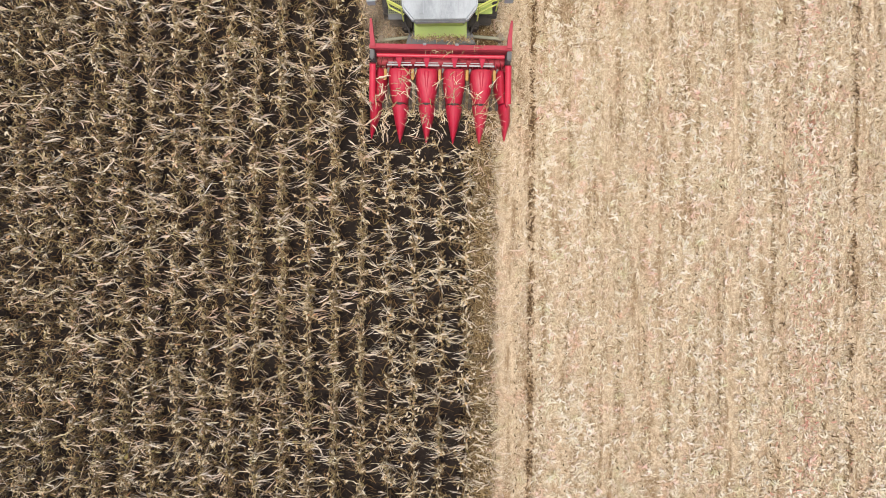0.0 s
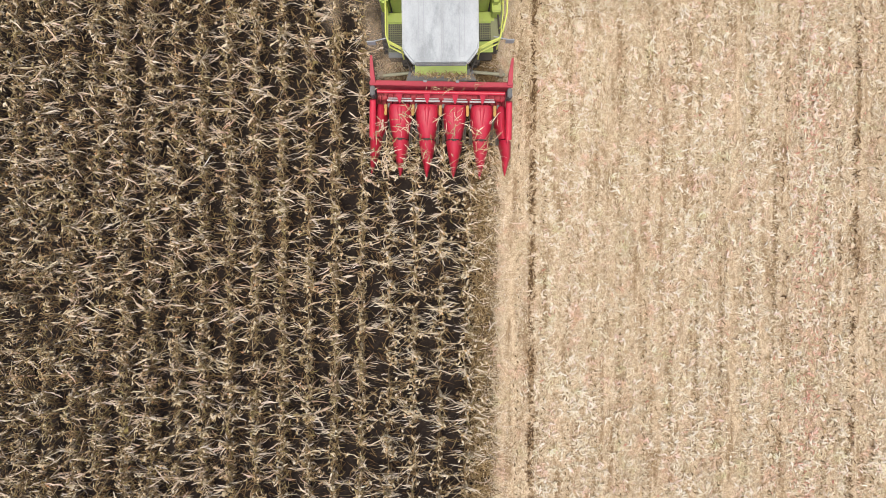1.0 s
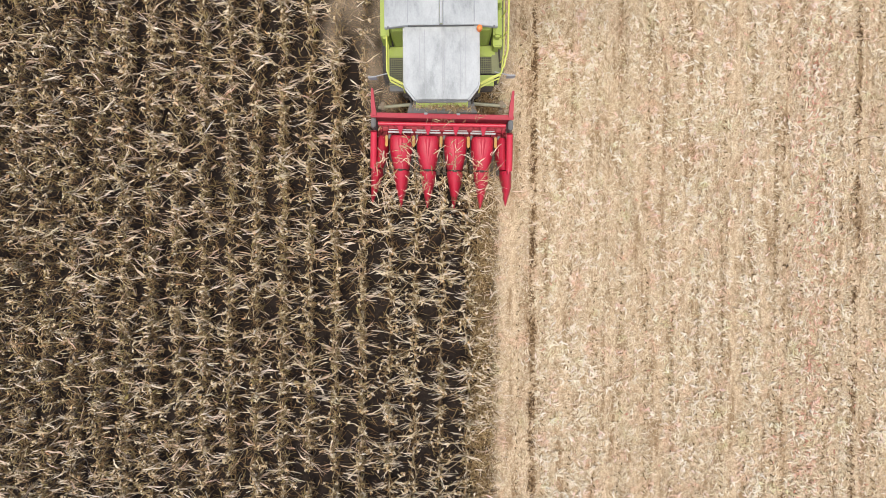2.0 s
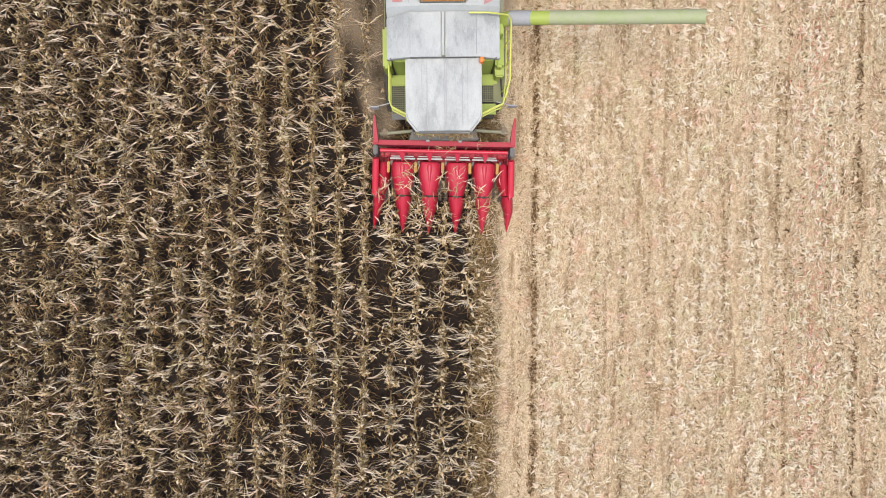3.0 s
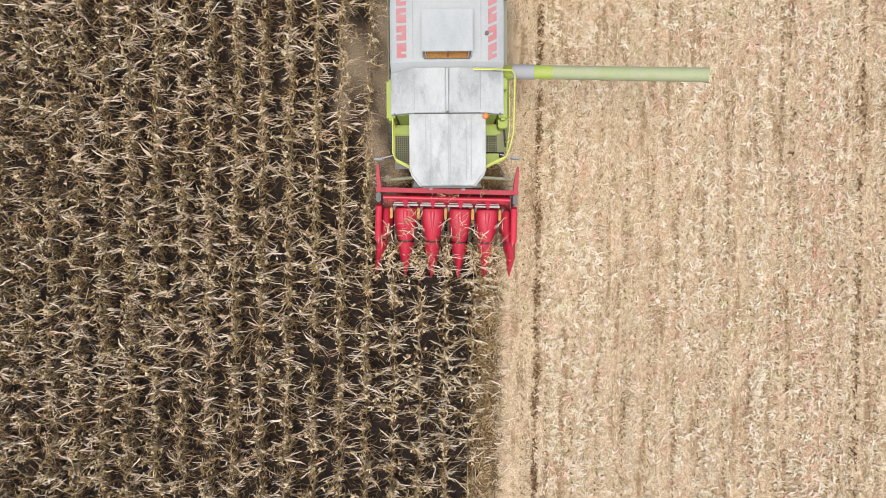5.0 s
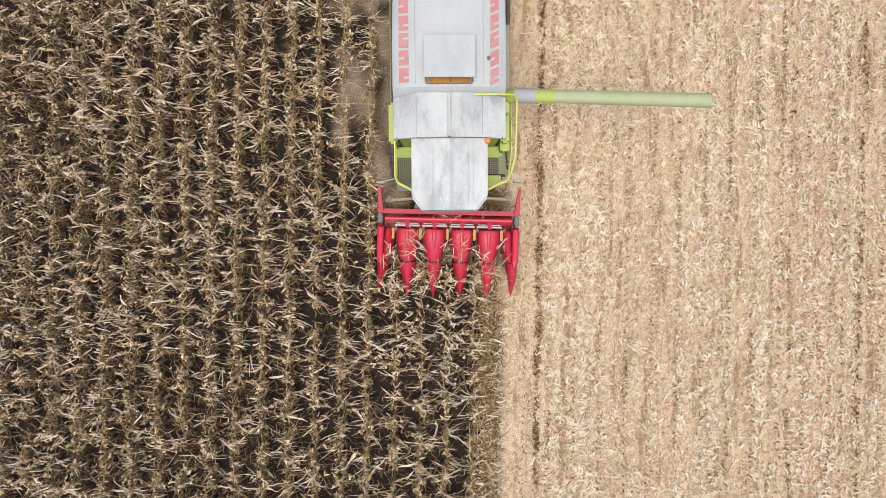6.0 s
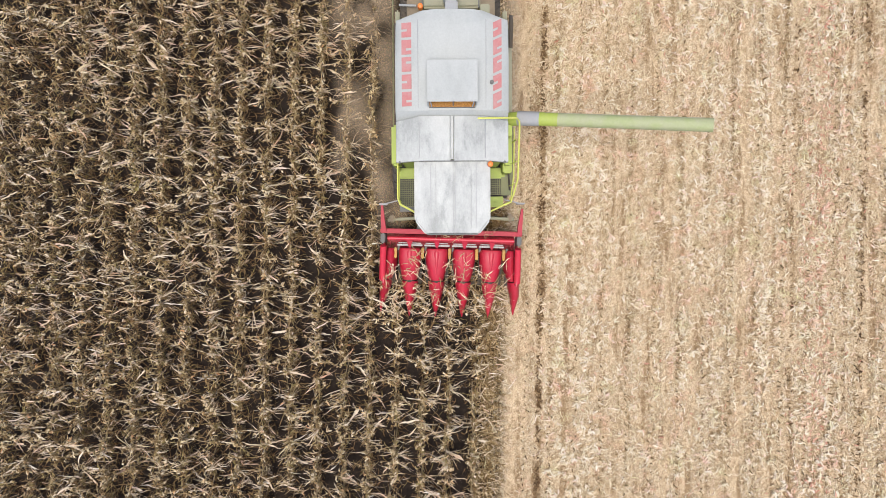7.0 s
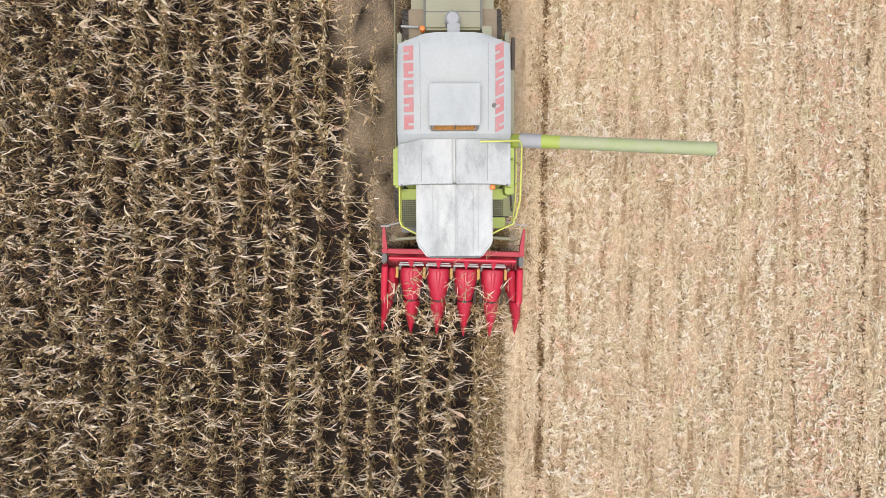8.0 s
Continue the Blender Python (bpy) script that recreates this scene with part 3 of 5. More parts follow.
def build_litter():
    uv = thin(scatter(int(1050 * 11.7 * 24.2), 1.25, 12.95, -16.3, 7.9))
    rng.shuffle(uv)
    # only the fine fibre lies on the smooth strip beside the crop
    uv = np.concatenate([uv[uv[:, 0] < 2.45], uv[uv[:, 0] >= 2.45]])
    cut = (uv[:, 0] < 2.45).sum() + (uv[:, 0] >= 2.45).sum() * 8 // 10
    fine = [np.concatenate(a) for a in zip(crumple(*chips(uv[:cut], 0.03, 0.15, 0.002, 0.008, 0.07, 3, 0.4), 0.006), crumple(*chips(uv[cut:], 0.05, 0.16, 0.004, 0.011, 0.08, 3, 0.35)))]
    stuff("straw_litter", mesh_np("straw_litter", *flats(*fine), M_CHIP), "chopped tan maize straw covering the harvested ground", "straw")
    uv = thin(scatter(int(36 * 11.9 * 24.2), 2.3, 12.95, -16.3, 7.9))
    stuff("leaf_litter", mesh_np("leaf_litter", *ribbons(*crumple(*chips(uv, 0.08, 0.28, 0.005, 0.014, 0.10, 4, 0.25))), M_CHIP), "torn dry maize leaves lying on stubble", "straw")
    # straw on the swath that was cut before the start
    uv = scatter(9000, -1.75, 1.3, 3.5, 7.9)
    stuff("straw_litter", mesh_np("straw_litter", *flats(*chips(uv, 0.05, 0.18, 0.004, 0.012, 0.08)), M_CHIP), "fresh chopped straw behind the harvester", "straw")
    # farther off, past the camera's reach, sparser
    uv = np.concatenate([scatter(9000, 12.95, 22, V0, V1), scatter(4000, 1.1, 12.95, 7.9, V1), scatter(5000, 1.1, 12.95, V0, -16.3)])
    stuff("straw_litter", mesh_np("straw_litter", *flats(*chips(uv, 0.10, 0.3, 0.01, 0.03, 0.05)), M_CHIP), "sparse chopped straw on farther stubble", "straw")
    # pale husk scraps in windrows: torn fans, single shreds between them
    parts_uv = [scatter(int(9 * 10.6 * 26), 2.6, 13.2, -16.3, 7.9)]
    for c, hw in PALE:
        n = int(hw * 2 * 26 * 22)
        parts_uv.append(np.stack([rng.normal(c, hw * 0.7, n), rng.uniform(-16.3, 7.9, n)], axis=1))
    tufts = thin(np.concatenate(parts_uv))
    lone = thin(np.concatenate([scatter(int(40 * 10.6 * 26), 2.6, 13.2, -16.3, 7.9), scatter(260, 1.7, 2.6, -16.3, 7.9)]))
    shreds = [np.concatenate(a) for a in zip(fans(tufts, 4, 10, 0.9, 0.18, 0.023), crumple(*chips(lone, 0.06, 0.19, 0.006, 0.020, 0.11, 4, 0.3)))]
    stuff("husk_scraps", mesh_np("husk_scraps", *ribbons(*shreds), M_HUSK), "pale maize husk scraps strewn along the stubble", "husks")
    # weathered shreds, greyer and browner, in the same loose fans
    uv = thin(scatter(int(21 * 11.2 * 24.2), 2.3, 12.95, -16.3, 7.9))
    stuff("leaf_litter", mesh_np("leaf_litter", *ribbons(*fans(uv, 2, 5, 0.9, 0.18, 0.015)), M_CHIP), "frayed maize leaf shreds in loose heaps on stubble", "straw")
    # brown bits painting the shade of gaps, denser along the old stubble rows
    uv = scatter(int(88 * 10.5 * 24.2), 2.45, 12.95, -16.3, 7.9)
    off = np.abs((uv[:, 0] - U_EDGE) / ROW - np.round((uv[:, 0] - U_EDGE) / ROW)) * ROW
    uv = uv[rng.random(len(uv)) < np.where(off < 0.10, 0.9, 0.35)]
    stuff("leaf_litter", mesh_np("leaf_litter", *flats(*crumple(*chips(uv, 0.05, 0.18, 0.005, 0.013, 0.075, 3, 0.3))), M_TRASH), "brown leaf bits coloured as shaded gaps in the stubble", "straw")
    n = 1300
    uv = np.concatenate([np.stack([rng.normal(10.15, 0.3, n), rng.uniform(-16.3, 7.9, n)], axis=1), scatter(900, 2.6, 13.2, -16.3, 7.9)])
    stuff("cob_scraps", mesh_np("cob_scraps", *ribbons(*chips(uv, 0.05, 0.16, 0.01, 0.022, 0.10, 4, 0.25)), M_COB), "reddish broken cob scraps among the husks", "cobs")
    # litter on the soil between standing rows and the ragged edge beside them
    uv = scatter(int(16 * 14 * 26), -13.0, 1.1, -16.3, 7.9)
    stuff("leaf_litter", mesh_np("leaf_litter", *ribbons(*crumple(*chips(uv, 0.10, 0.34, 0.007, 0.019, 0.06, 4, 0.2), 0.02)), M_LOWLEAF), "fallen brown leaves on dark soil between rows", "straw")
    # brown leaves that lie across the gaps, and olive-tan scraps that cling to the stalks
    for k in range(20):
        n = 420 if k < 7 else 850
        uv = np.stack([U_EDGE - ROW * k + rng.normal(0, 0.20, n), rng.uniform(-16.3, 8.0, n)], axis=1)
        if k < 4:
            uv = uv[uv[:, 1] < 2.0]
        p, side = chips(uv, 0.12, 0.40, 0.004, 0.011, 0.5, 4, 0.3, 0.0)
        stuff("row_trash", mesh_np("row_trash", *flats(*crumple(p, side, 0.014)), M_LOWLEAF), "tangle of dark brown leaves about a maize row", "straw")
        lump = np.repeat(rng.uniform(-16.3, 8.0, 230), 5) + rng.normal(0, 0.05, 1150)
        uv = np.stack([U_EDGE - ROW * k + rng.normal(0, 0.055, 1150), lump], axis=1)
        if k < 4:
            uv = uv[uv[:, 1] < tip_v(8.0)]
        p, side = chips(uv, 0.07, 0.24, 0.006, 0.017, 0.5, 4, 0.7, math.pi / 2)
        p[..., 2] += rng.uniform(0.15, 0.62, len(uv))[:, None]
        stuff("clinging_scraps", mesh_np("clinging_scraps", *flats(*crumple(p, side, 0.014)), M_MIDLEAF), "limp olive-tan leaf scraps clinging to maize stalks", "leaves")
    # brown tangle at the feet of the outermost row, then a smoother strip of fine straw
    n = 11500
    uv = np.stack([1.12 + 0.19 * rng.normal(0, 1, n) + 0.05 * np.sin(rng.uniform(0, 9, n)), rng.uniform(-16.3, 7.9, n)], axis=1)
    uv = uv[uv[:, 0] < 1.62]
    p, side = chips(uv, 0.08, 0.30, 0.005, 0.016, 0.24, 4, 0.5)
    stuff("edge_trash", mesh_np("edge_trash", *flats(*crumple(p, side, 0.018)), M_EDGE), "tangled olive-brown leaf trash along the crop edge", "straw")
    uv = np.stack([rng.normal(1.32, 0.22, 900), rng.uniform(-16.3, 7.9, 900)], axis=1)
    stuff("leaf_litter", mesh_np("leaf_litter", *ribbons(*crumple(*chips(uv, 0.14, 0.42, 0.006, 0.016, 0.3, 4, 0.4, 0.0), 0.02)), M_LEAF), "pale torn leaves lying over the crop edge", "straw")


def build_stumps():
    uv = []
    # the swath's own stumps already stand below the plants
    for k in (-3, -2, -1, 0, *range(1, 18)):
        v = np.arange(-18 if k > 0 else -11, 9, 0.2)
        v = v + rng.normal(0, 0.04, len(v))
        uv.append(np.stack([U_EDGE + ROW * k + rng.normal(0, 0.03, len(v)), v], axis=1))
    uv = np.concatenate(uv)
    n = len(uv)
    p = np.zeros((n, 3, 3))
    p[..., :2] = uv[:, None]
    p[:, 1, 2], p[:, 2, 2] = 0.06, rng.uniform(0.09, 0.17, n)
    p[:, 2, :2] += rng.normal(0, 0.03, (n, 2))
    r = np.full((n, 3), 0.012) * rng.uniform(0.8, 1.3, n)[:, None]
    stuff("stubble_stumps", mesh_np("stubble_stumps", *pipes(p, r), M_STUMP), "rows of short cut maize stumps in straw", "stubble")


def build_furrows():
    """The bare lines in the straw: shallow heaps of dark crumbs along two old wheel edges."""
    for c, hw, count in ((2.52, 0.07, 4200), (11.36, 0.06, 1700), (9.42, 0.08, 700), (10.9, 0.07, 500)):
        v = rng.uniform(-16.3, 7.9, count)
        gate = 0.5 + 0.5 * np.sin(v * 4.3 + c) * np.sin(v * 1.7 + 2 * c)
        v = v[rng.random(count) < 0.08 + 0.92 * gate ** 1.5]
        uv = np.stack([c - 0.012 * np.sin(v * 1.7) + rng.normal(0, hw * 0.7, len(v)), v], axis=1)
        stuff("bare_furrow", mesh_np("bare_furrow", *ribbons(*chips(uv, 0.04, 0.14, 0.006, 0.02, 0.085, 4, 0.3)), M_FURROW),
              "narrow dark furrow of bare crumbly soil in straw", "furrow")


# ---- the harvester: x across, y back from the snout tips, z up ----
def arch(x, y, hw, z0, ht, n=10, flat=1.0):
    pts = []
    for i in range(n + 1):
        a = math.pi * i / n
        c, s = math.cos(a), math.sin(a)
        pts.append((x + hw * math.copysign(abs(c) ** flat, c), y, z0 + ht * s ** flat))
    return pts


def build_header(harv):
    hdr = part("corn_header", prism(box(bmesh.new(), (0, 2.30, 0.72), (3.5, 0.10, 0.95), 0.02),
                                    [(-1.72, 1.72), (1.72, 1.72), (1.72, 2.26), (-1.72, 2.26)], 0.28, 0.36, 0.01), M_REDFRAME, harv, "red maize picking header with six snouts")
    hdr.matrix_basis = SQUARE
    # upper beam with its two end arms
    part("beam", box(bmesh.new(), (0, 2.28, 1.40), (3.62, 0.12, 0.12), 0.015), M_REDFRAME, hdr, "worn red top beam")
    for s in (-1, 1):
        bm = bmesh.new()
        loft(bm, [[(s * 1.72 - 0.05, 2.26, 1.36), (s * 1.72 + 0.07, 2.26, 1.36), (s * 1.72 + 0.07, 2.26, 1.52), (s * 1.72 - 0.05, 2.26, 1.52)],
                  [(s * 1.74 - 0.05, 2.55, 1.40), (s * 1.74 + 0.05, 2.55, 1.40), (s * 1.74 + 0.05, 2.55, 1.62), (s * 1.74 - 0.05, 2.55, 1.62)],
                  [(s * 1.77 - 0.02, 2.92, 1.55), (s * 1.77 + 0.03, 2.92, 1.55), (s * 1.77 + 0.03, 2.92, 1.62), (s * 1.77 - 0.02, 2.92, 1.62)]])
        part("end_arm", bm, M_REDFRAME, hdr)
        part("corner_post", box(bmesh.new(), (s * 1.745, 2.10, 1.10), (0.12, 0.26, 0.60), 0.03), M_GREY, hdr, "dark grey corner bracket")
        part("side_sheet", box(bmesh.new(), (s * 1.75, 1.55, 0.62), (0.03, 1.3, 0.6), 0.01), M_RED, hdr)
        part("side_tube", tube(bmesh.new(), [(s * 1.74, 1.9, 1.20), (s * 1.76, 1.5, 1.02), (s * 1.78, 1.0, 0.80)], 0.085, 14), M_REDTUBE, hdr, "glossy red outer divider tube")
        # outer snout
        bm = loft(bmesh.new(), [arch(s * 1.80 - 0.05, 0.09, 0.012, 0.20, 0.03), arch(s * 1.79 - 0.04, 0.28, 0.06, 0.18, 0.16),
                                arch(s * 1.77, 0.6, 0.125, 0.2, 0.36), arch(s * 1.72, 0.93, 0.17, 0.22, 0.55), arch(s * 1.71, 0.99, 0.17, 0.24, 0.52)])
        part("snout", bm, M_RED, hdr)
        bm = loft(bmesh.new(), [arch(s * 1.66, 1.02, 0.12, 0.3, 0.44), arch(s * 1.60, 1.35, 0.17, 0.34, 0.52), arch(s * 1.58, 1.72, 0.17, 0.36, 0.58), arch(s * 1.58, 1.84, 0.14, 0.4, 0.5)])
        part("half_hood", bm, M_RED, hdr)
    for x in (-1.07, -0.36, 0.36, 1.07):
        bm = loft(bmesh.new(), [arch(x, 0.0, 0.012, 0.20, 0.03), arch(x, 0.16, 0.055, 0.18, 0.15), arch(x, 0.45, 0.135, 0.2, 0.31, 12, 0.95),
                                arch(x, 0.75, 0.205, 0.22, 0.43, 12, 0.9), arch(x, 0.93, 0.238, 0.24, 0.49, 12, 0.85), arch(x, 0.965, 0.23, 0.26, 0.46, 12, 0.85)])
        sn = part("snout", bm, M_RED, hdr)
        part("seam_band", loft(bmesh.new(), [arch(x, 0.94, 0.18, 0.26, 0.475), arch(x, 1.035, 0.185, 0.27, 0.475)]), M_DARK, sn, "dark gap with trapped trash")
        bm = loft(bmesh.new(), [arch(x, 1.00, 0.195, 0.3, 0.47, 12, 0.8), arch(x, 1.06, 0.215, 0.31, 0.49, 12, 0.8), arch(x, 1.28, 0.265, 0.34, 0.55, 12, 0.7),
                                arch(x, 1.52, 0.30, 0.37, 0.59, 12, 0.55), arch(x, 1.78, 0.305, 0.40, 0.61, 12, 0.5), arch(x, 1.84, 0.29, 0.41, 0.58, 12, 0.5), arch(x, 1.865, 0.25, 0.42, 0.50, 12, 0.5)])
        hood = part("hood", bm, M_RED, hdr)
        # pressed centre dimple at the rear of the hood
        part("hood_ridge", loft(bmesh.new(), [arch(x, 1.18, 0.02, 0.80, 0.055), arch(x, 1.45, 0.06, 0.86, 0.10), arch(x, 1.74, 0.12, 0.90, 0.125), arch(x, 1.80, 0.13, 0.88, 0.13)]), M_RED, hood)
    for x in (-1.43, -0.715, 0.0, 0.715, 1.43):
        # stalk-roll gap: dark deck plates with gathering chains
        for s in (-1, 1):
            part("deck_plate", box(bmesh.new(), (x + s * 0.075, 1.35, 0.46), (0.07, 0.95, 0.02), 0.005, pose(0, 0, 0, 14, 0, 0)), M_DARK, hdr)
            part("gathering_chain", tube(bmesh.new(), [(x + s * 0.11, 0.9, 0.40), (x + s * 0.10, 1.35, 0.52), (x + s * 0.09, 1.84, 0.66)], 0.022, 6), M_DARK, hdr)
        part("chain_guide", box(bmesh.new(), (x - 0.02, 1.72, 0.80), (0.075, 0.30, 0.05), 0.02), M_OCHRE, hdr, "worn ochre chain guide")
        part("chain_sprocket", box(bmesh.new(), (x + 0.06, 1.84, 0.76), (0.06, 0.12, 0.05), 0.012), M_GREY, hdr)
    # bare strip and braces ahead of the tube
    for x in (-1.07, -0.36, 0.36, 1.07):
        part("cross_strip", box(bmesh.new(), (x, 1.93, 0.96), (0.66, 0.045, 0.025), 0.008), M_BARE, hdr, "worn bare steel strip")
        part("cross_strip", box(bmesh.new(), (x, 1.985, 0.99), (0.60, 0.025, 0.025), 0.008), M_BARE, hdr, "worn bare steel strip")
        part("brace", loft(bmesh.new(), [[(x - 0.10, 2.12, 1.18), (x + 0.10, 2.12, 1.18), (x + 0.10, 2.12, 1.23), (x - 0.10, 2.12, 1.23)],
                                         [(x - 0.02, 1.86, 0.99), (x + 0.02, 1.86, 0.99), (x + 0.02, 1.86, 1.03), (x - 0.02, 1.86, 1.03)]]), M_RED, hdr)
    part("round_bar", tube(bmesh.new(), [(-1.63, 2.10, 1.26), (1.63, 2.10, 1.26)], 0.05, 14), M_REDTUBE, hdr, "glossy red cross tube")
    # trough auger behind the hoods
    bm = tube(bmesh.new(), [(-1.66, 2.1, 0.66), (1.66, 2.1, 0.66)], 0.12, 14)
    part("trough_auger", bm, M_REDFRAME, hdr)
    for s in (-1, 1):
        for i in range(9):
            x = s * (0.35 + i * 0.15)
            b = bmesh.new()
            bmesh.ops.create_cone(b, cap_ends=True, segments=18, radius1=0.23, radius2=0.23, depth=0.012)
            bm = bmesh.new()
            add(bm, b, pose(x, 2.1, 0.66, 0, 90, s * 14))
            part("flight", bm, M_REDFRAME, hdr)
    for x in (-0.66, 0.66):
        part("lamp_bracket", box(bmesh.new(), (x * 0.62, 2.33, 1.49), (0.09, 0.05, 0.06), 0.01), M_COLLAR, hdr)
    return hdr


def rail(pts, parent, r=0.02, label=""):
    return part("guard_rail", tube(bmesh.new(), pts, r, 8), M_RAIL, parent, label)


def grating(x0, x1, y0, y1, z, parent):
    """A woven step grating: bars both ways over a dark pan."""
    g = part("platform", box(bmesh.new(), ((x0 + x1) / 2, (y0 + y1) / 2, z - 0.06), (x1 - x0, y1 - y0, 0.03)), M_MESH, parent, "dark perforated step platform")
    bm = bmesh.new()
    d = 0.05
    n = int((x1 - x0) / d)
    for i in range(n + 1):
        box(bm, (x0 + i * (x1 - x0) / n, (y0 + y1) / 2, z), (0.013, y1 - y0, 0.02))
    n = int((y1 - y0) / d)
    for i in range(n + 1):
        box(bm, ((x0 + x1) / 2, y0 + i * (y1 - y0) / n, z + 0.004), (x1 - x0, 0.013, 0.016))
    part("grating", bm, M_OLIVE, g)
    return g


def wheel_parts(parent, x, y, r, w):
    hub = new("wheel")
    hub.parent = parent
    hub.location = (x, y, r)
    bm = bmesh.new()
    prof = [(-0.5, 0.62), (-0.5, 0.86), (-0.42, 0.95), (0, 0.97), (0.42, 0.95), (0.5, 0.86), (0.5, 0.62)]
    n = 40
    rows = [[bm.verts.new((px * w, pr * r * math.cos(i * math.tau / n), pr * r * math.sin(i * math.tau / n))) for px, pr in prof] for i in range(n)]
    for i in range(n):
        a, b = rows[i], rows[(i + 1) % n]
        for j in range(len(prof)):
            k = (j + 1) % len(prof)
            bm.faces.new((a[j], a[k], b[k], b[j]))
    for i in range(22):
        a = i * math.tau / 22
        for s in (-1, 1):
            box(bm, (0, 0, 0), (w * 0.5, 0.06, 0.07), 0, pose(0, 0, 0, math.degrees(a) + s * 4) @ pose(s * w * 0.25, 0, 0.965 * r, 0, 0, s * 32))
    part("tyre", bm, M_TYRE, hub)
    bm = bmesh.new()
    b = bmesh.new()
    bmesh.ops.create_cone(b, cap_ends=True, segments=32, radius1=r * 0.63, radius2=r * 0.63, depth=w * 0.7)
    add(bm, b, pose(0, 0, 0, 0, 90, 0))
    b = bmesh.new()
    bmesh.ops.create_cone(b, cap_ends=True, segments=24, radius1=r * 0.3, radius2=r * 0.22, depth=w * 0.95)
    add(bm, b, pose(0, 0, 0, 0, 90, 0))
    part("rim", bm, M_GREEN, hub)
    return hub


def bars(n, x, y0, y1, z, width, parent, slant=0.0):
    """Plain faded red blocks, notched from one side, where the lettering runs along the lid."""
    step = (y1 - y0) / n
    for i in range(n):
        a, b = y0 + (i + 0.05) * step, y0 + (i + 0.90) * step
        w, c, d = width / 2, (b - a) * (0.26 + 0.14 * (i % 3)), (b - a) * 0.16
        near, far = (-w, w) if i in (1, 4) else (w, -w)
        outline = [(near, a), (far, a), (far, b), (near, b), (near, a + c + d), (far * 0.1, a + c + d), (far * 0.1, a + c), (near, a + c)]
        outline = [(px, py + slant * px) for px, py in outline]
        if near > far:
            outline.reverse()
        bm = prism(bmesh.new(), outline, -0.004, 0.004)
        tilt = pose(x, 0, z + 0.065 * min(1, max(0, ((a + b) / 2 - 4.9) / 1.1)), 0, math.copysign(14.3, x), 0)
        bmesh.ops.transform(bm, matrix=tilt, verts=bm.verts)
        part("lettering_bar", bm, M_LETTER, parent, "faded red lettering block", False)


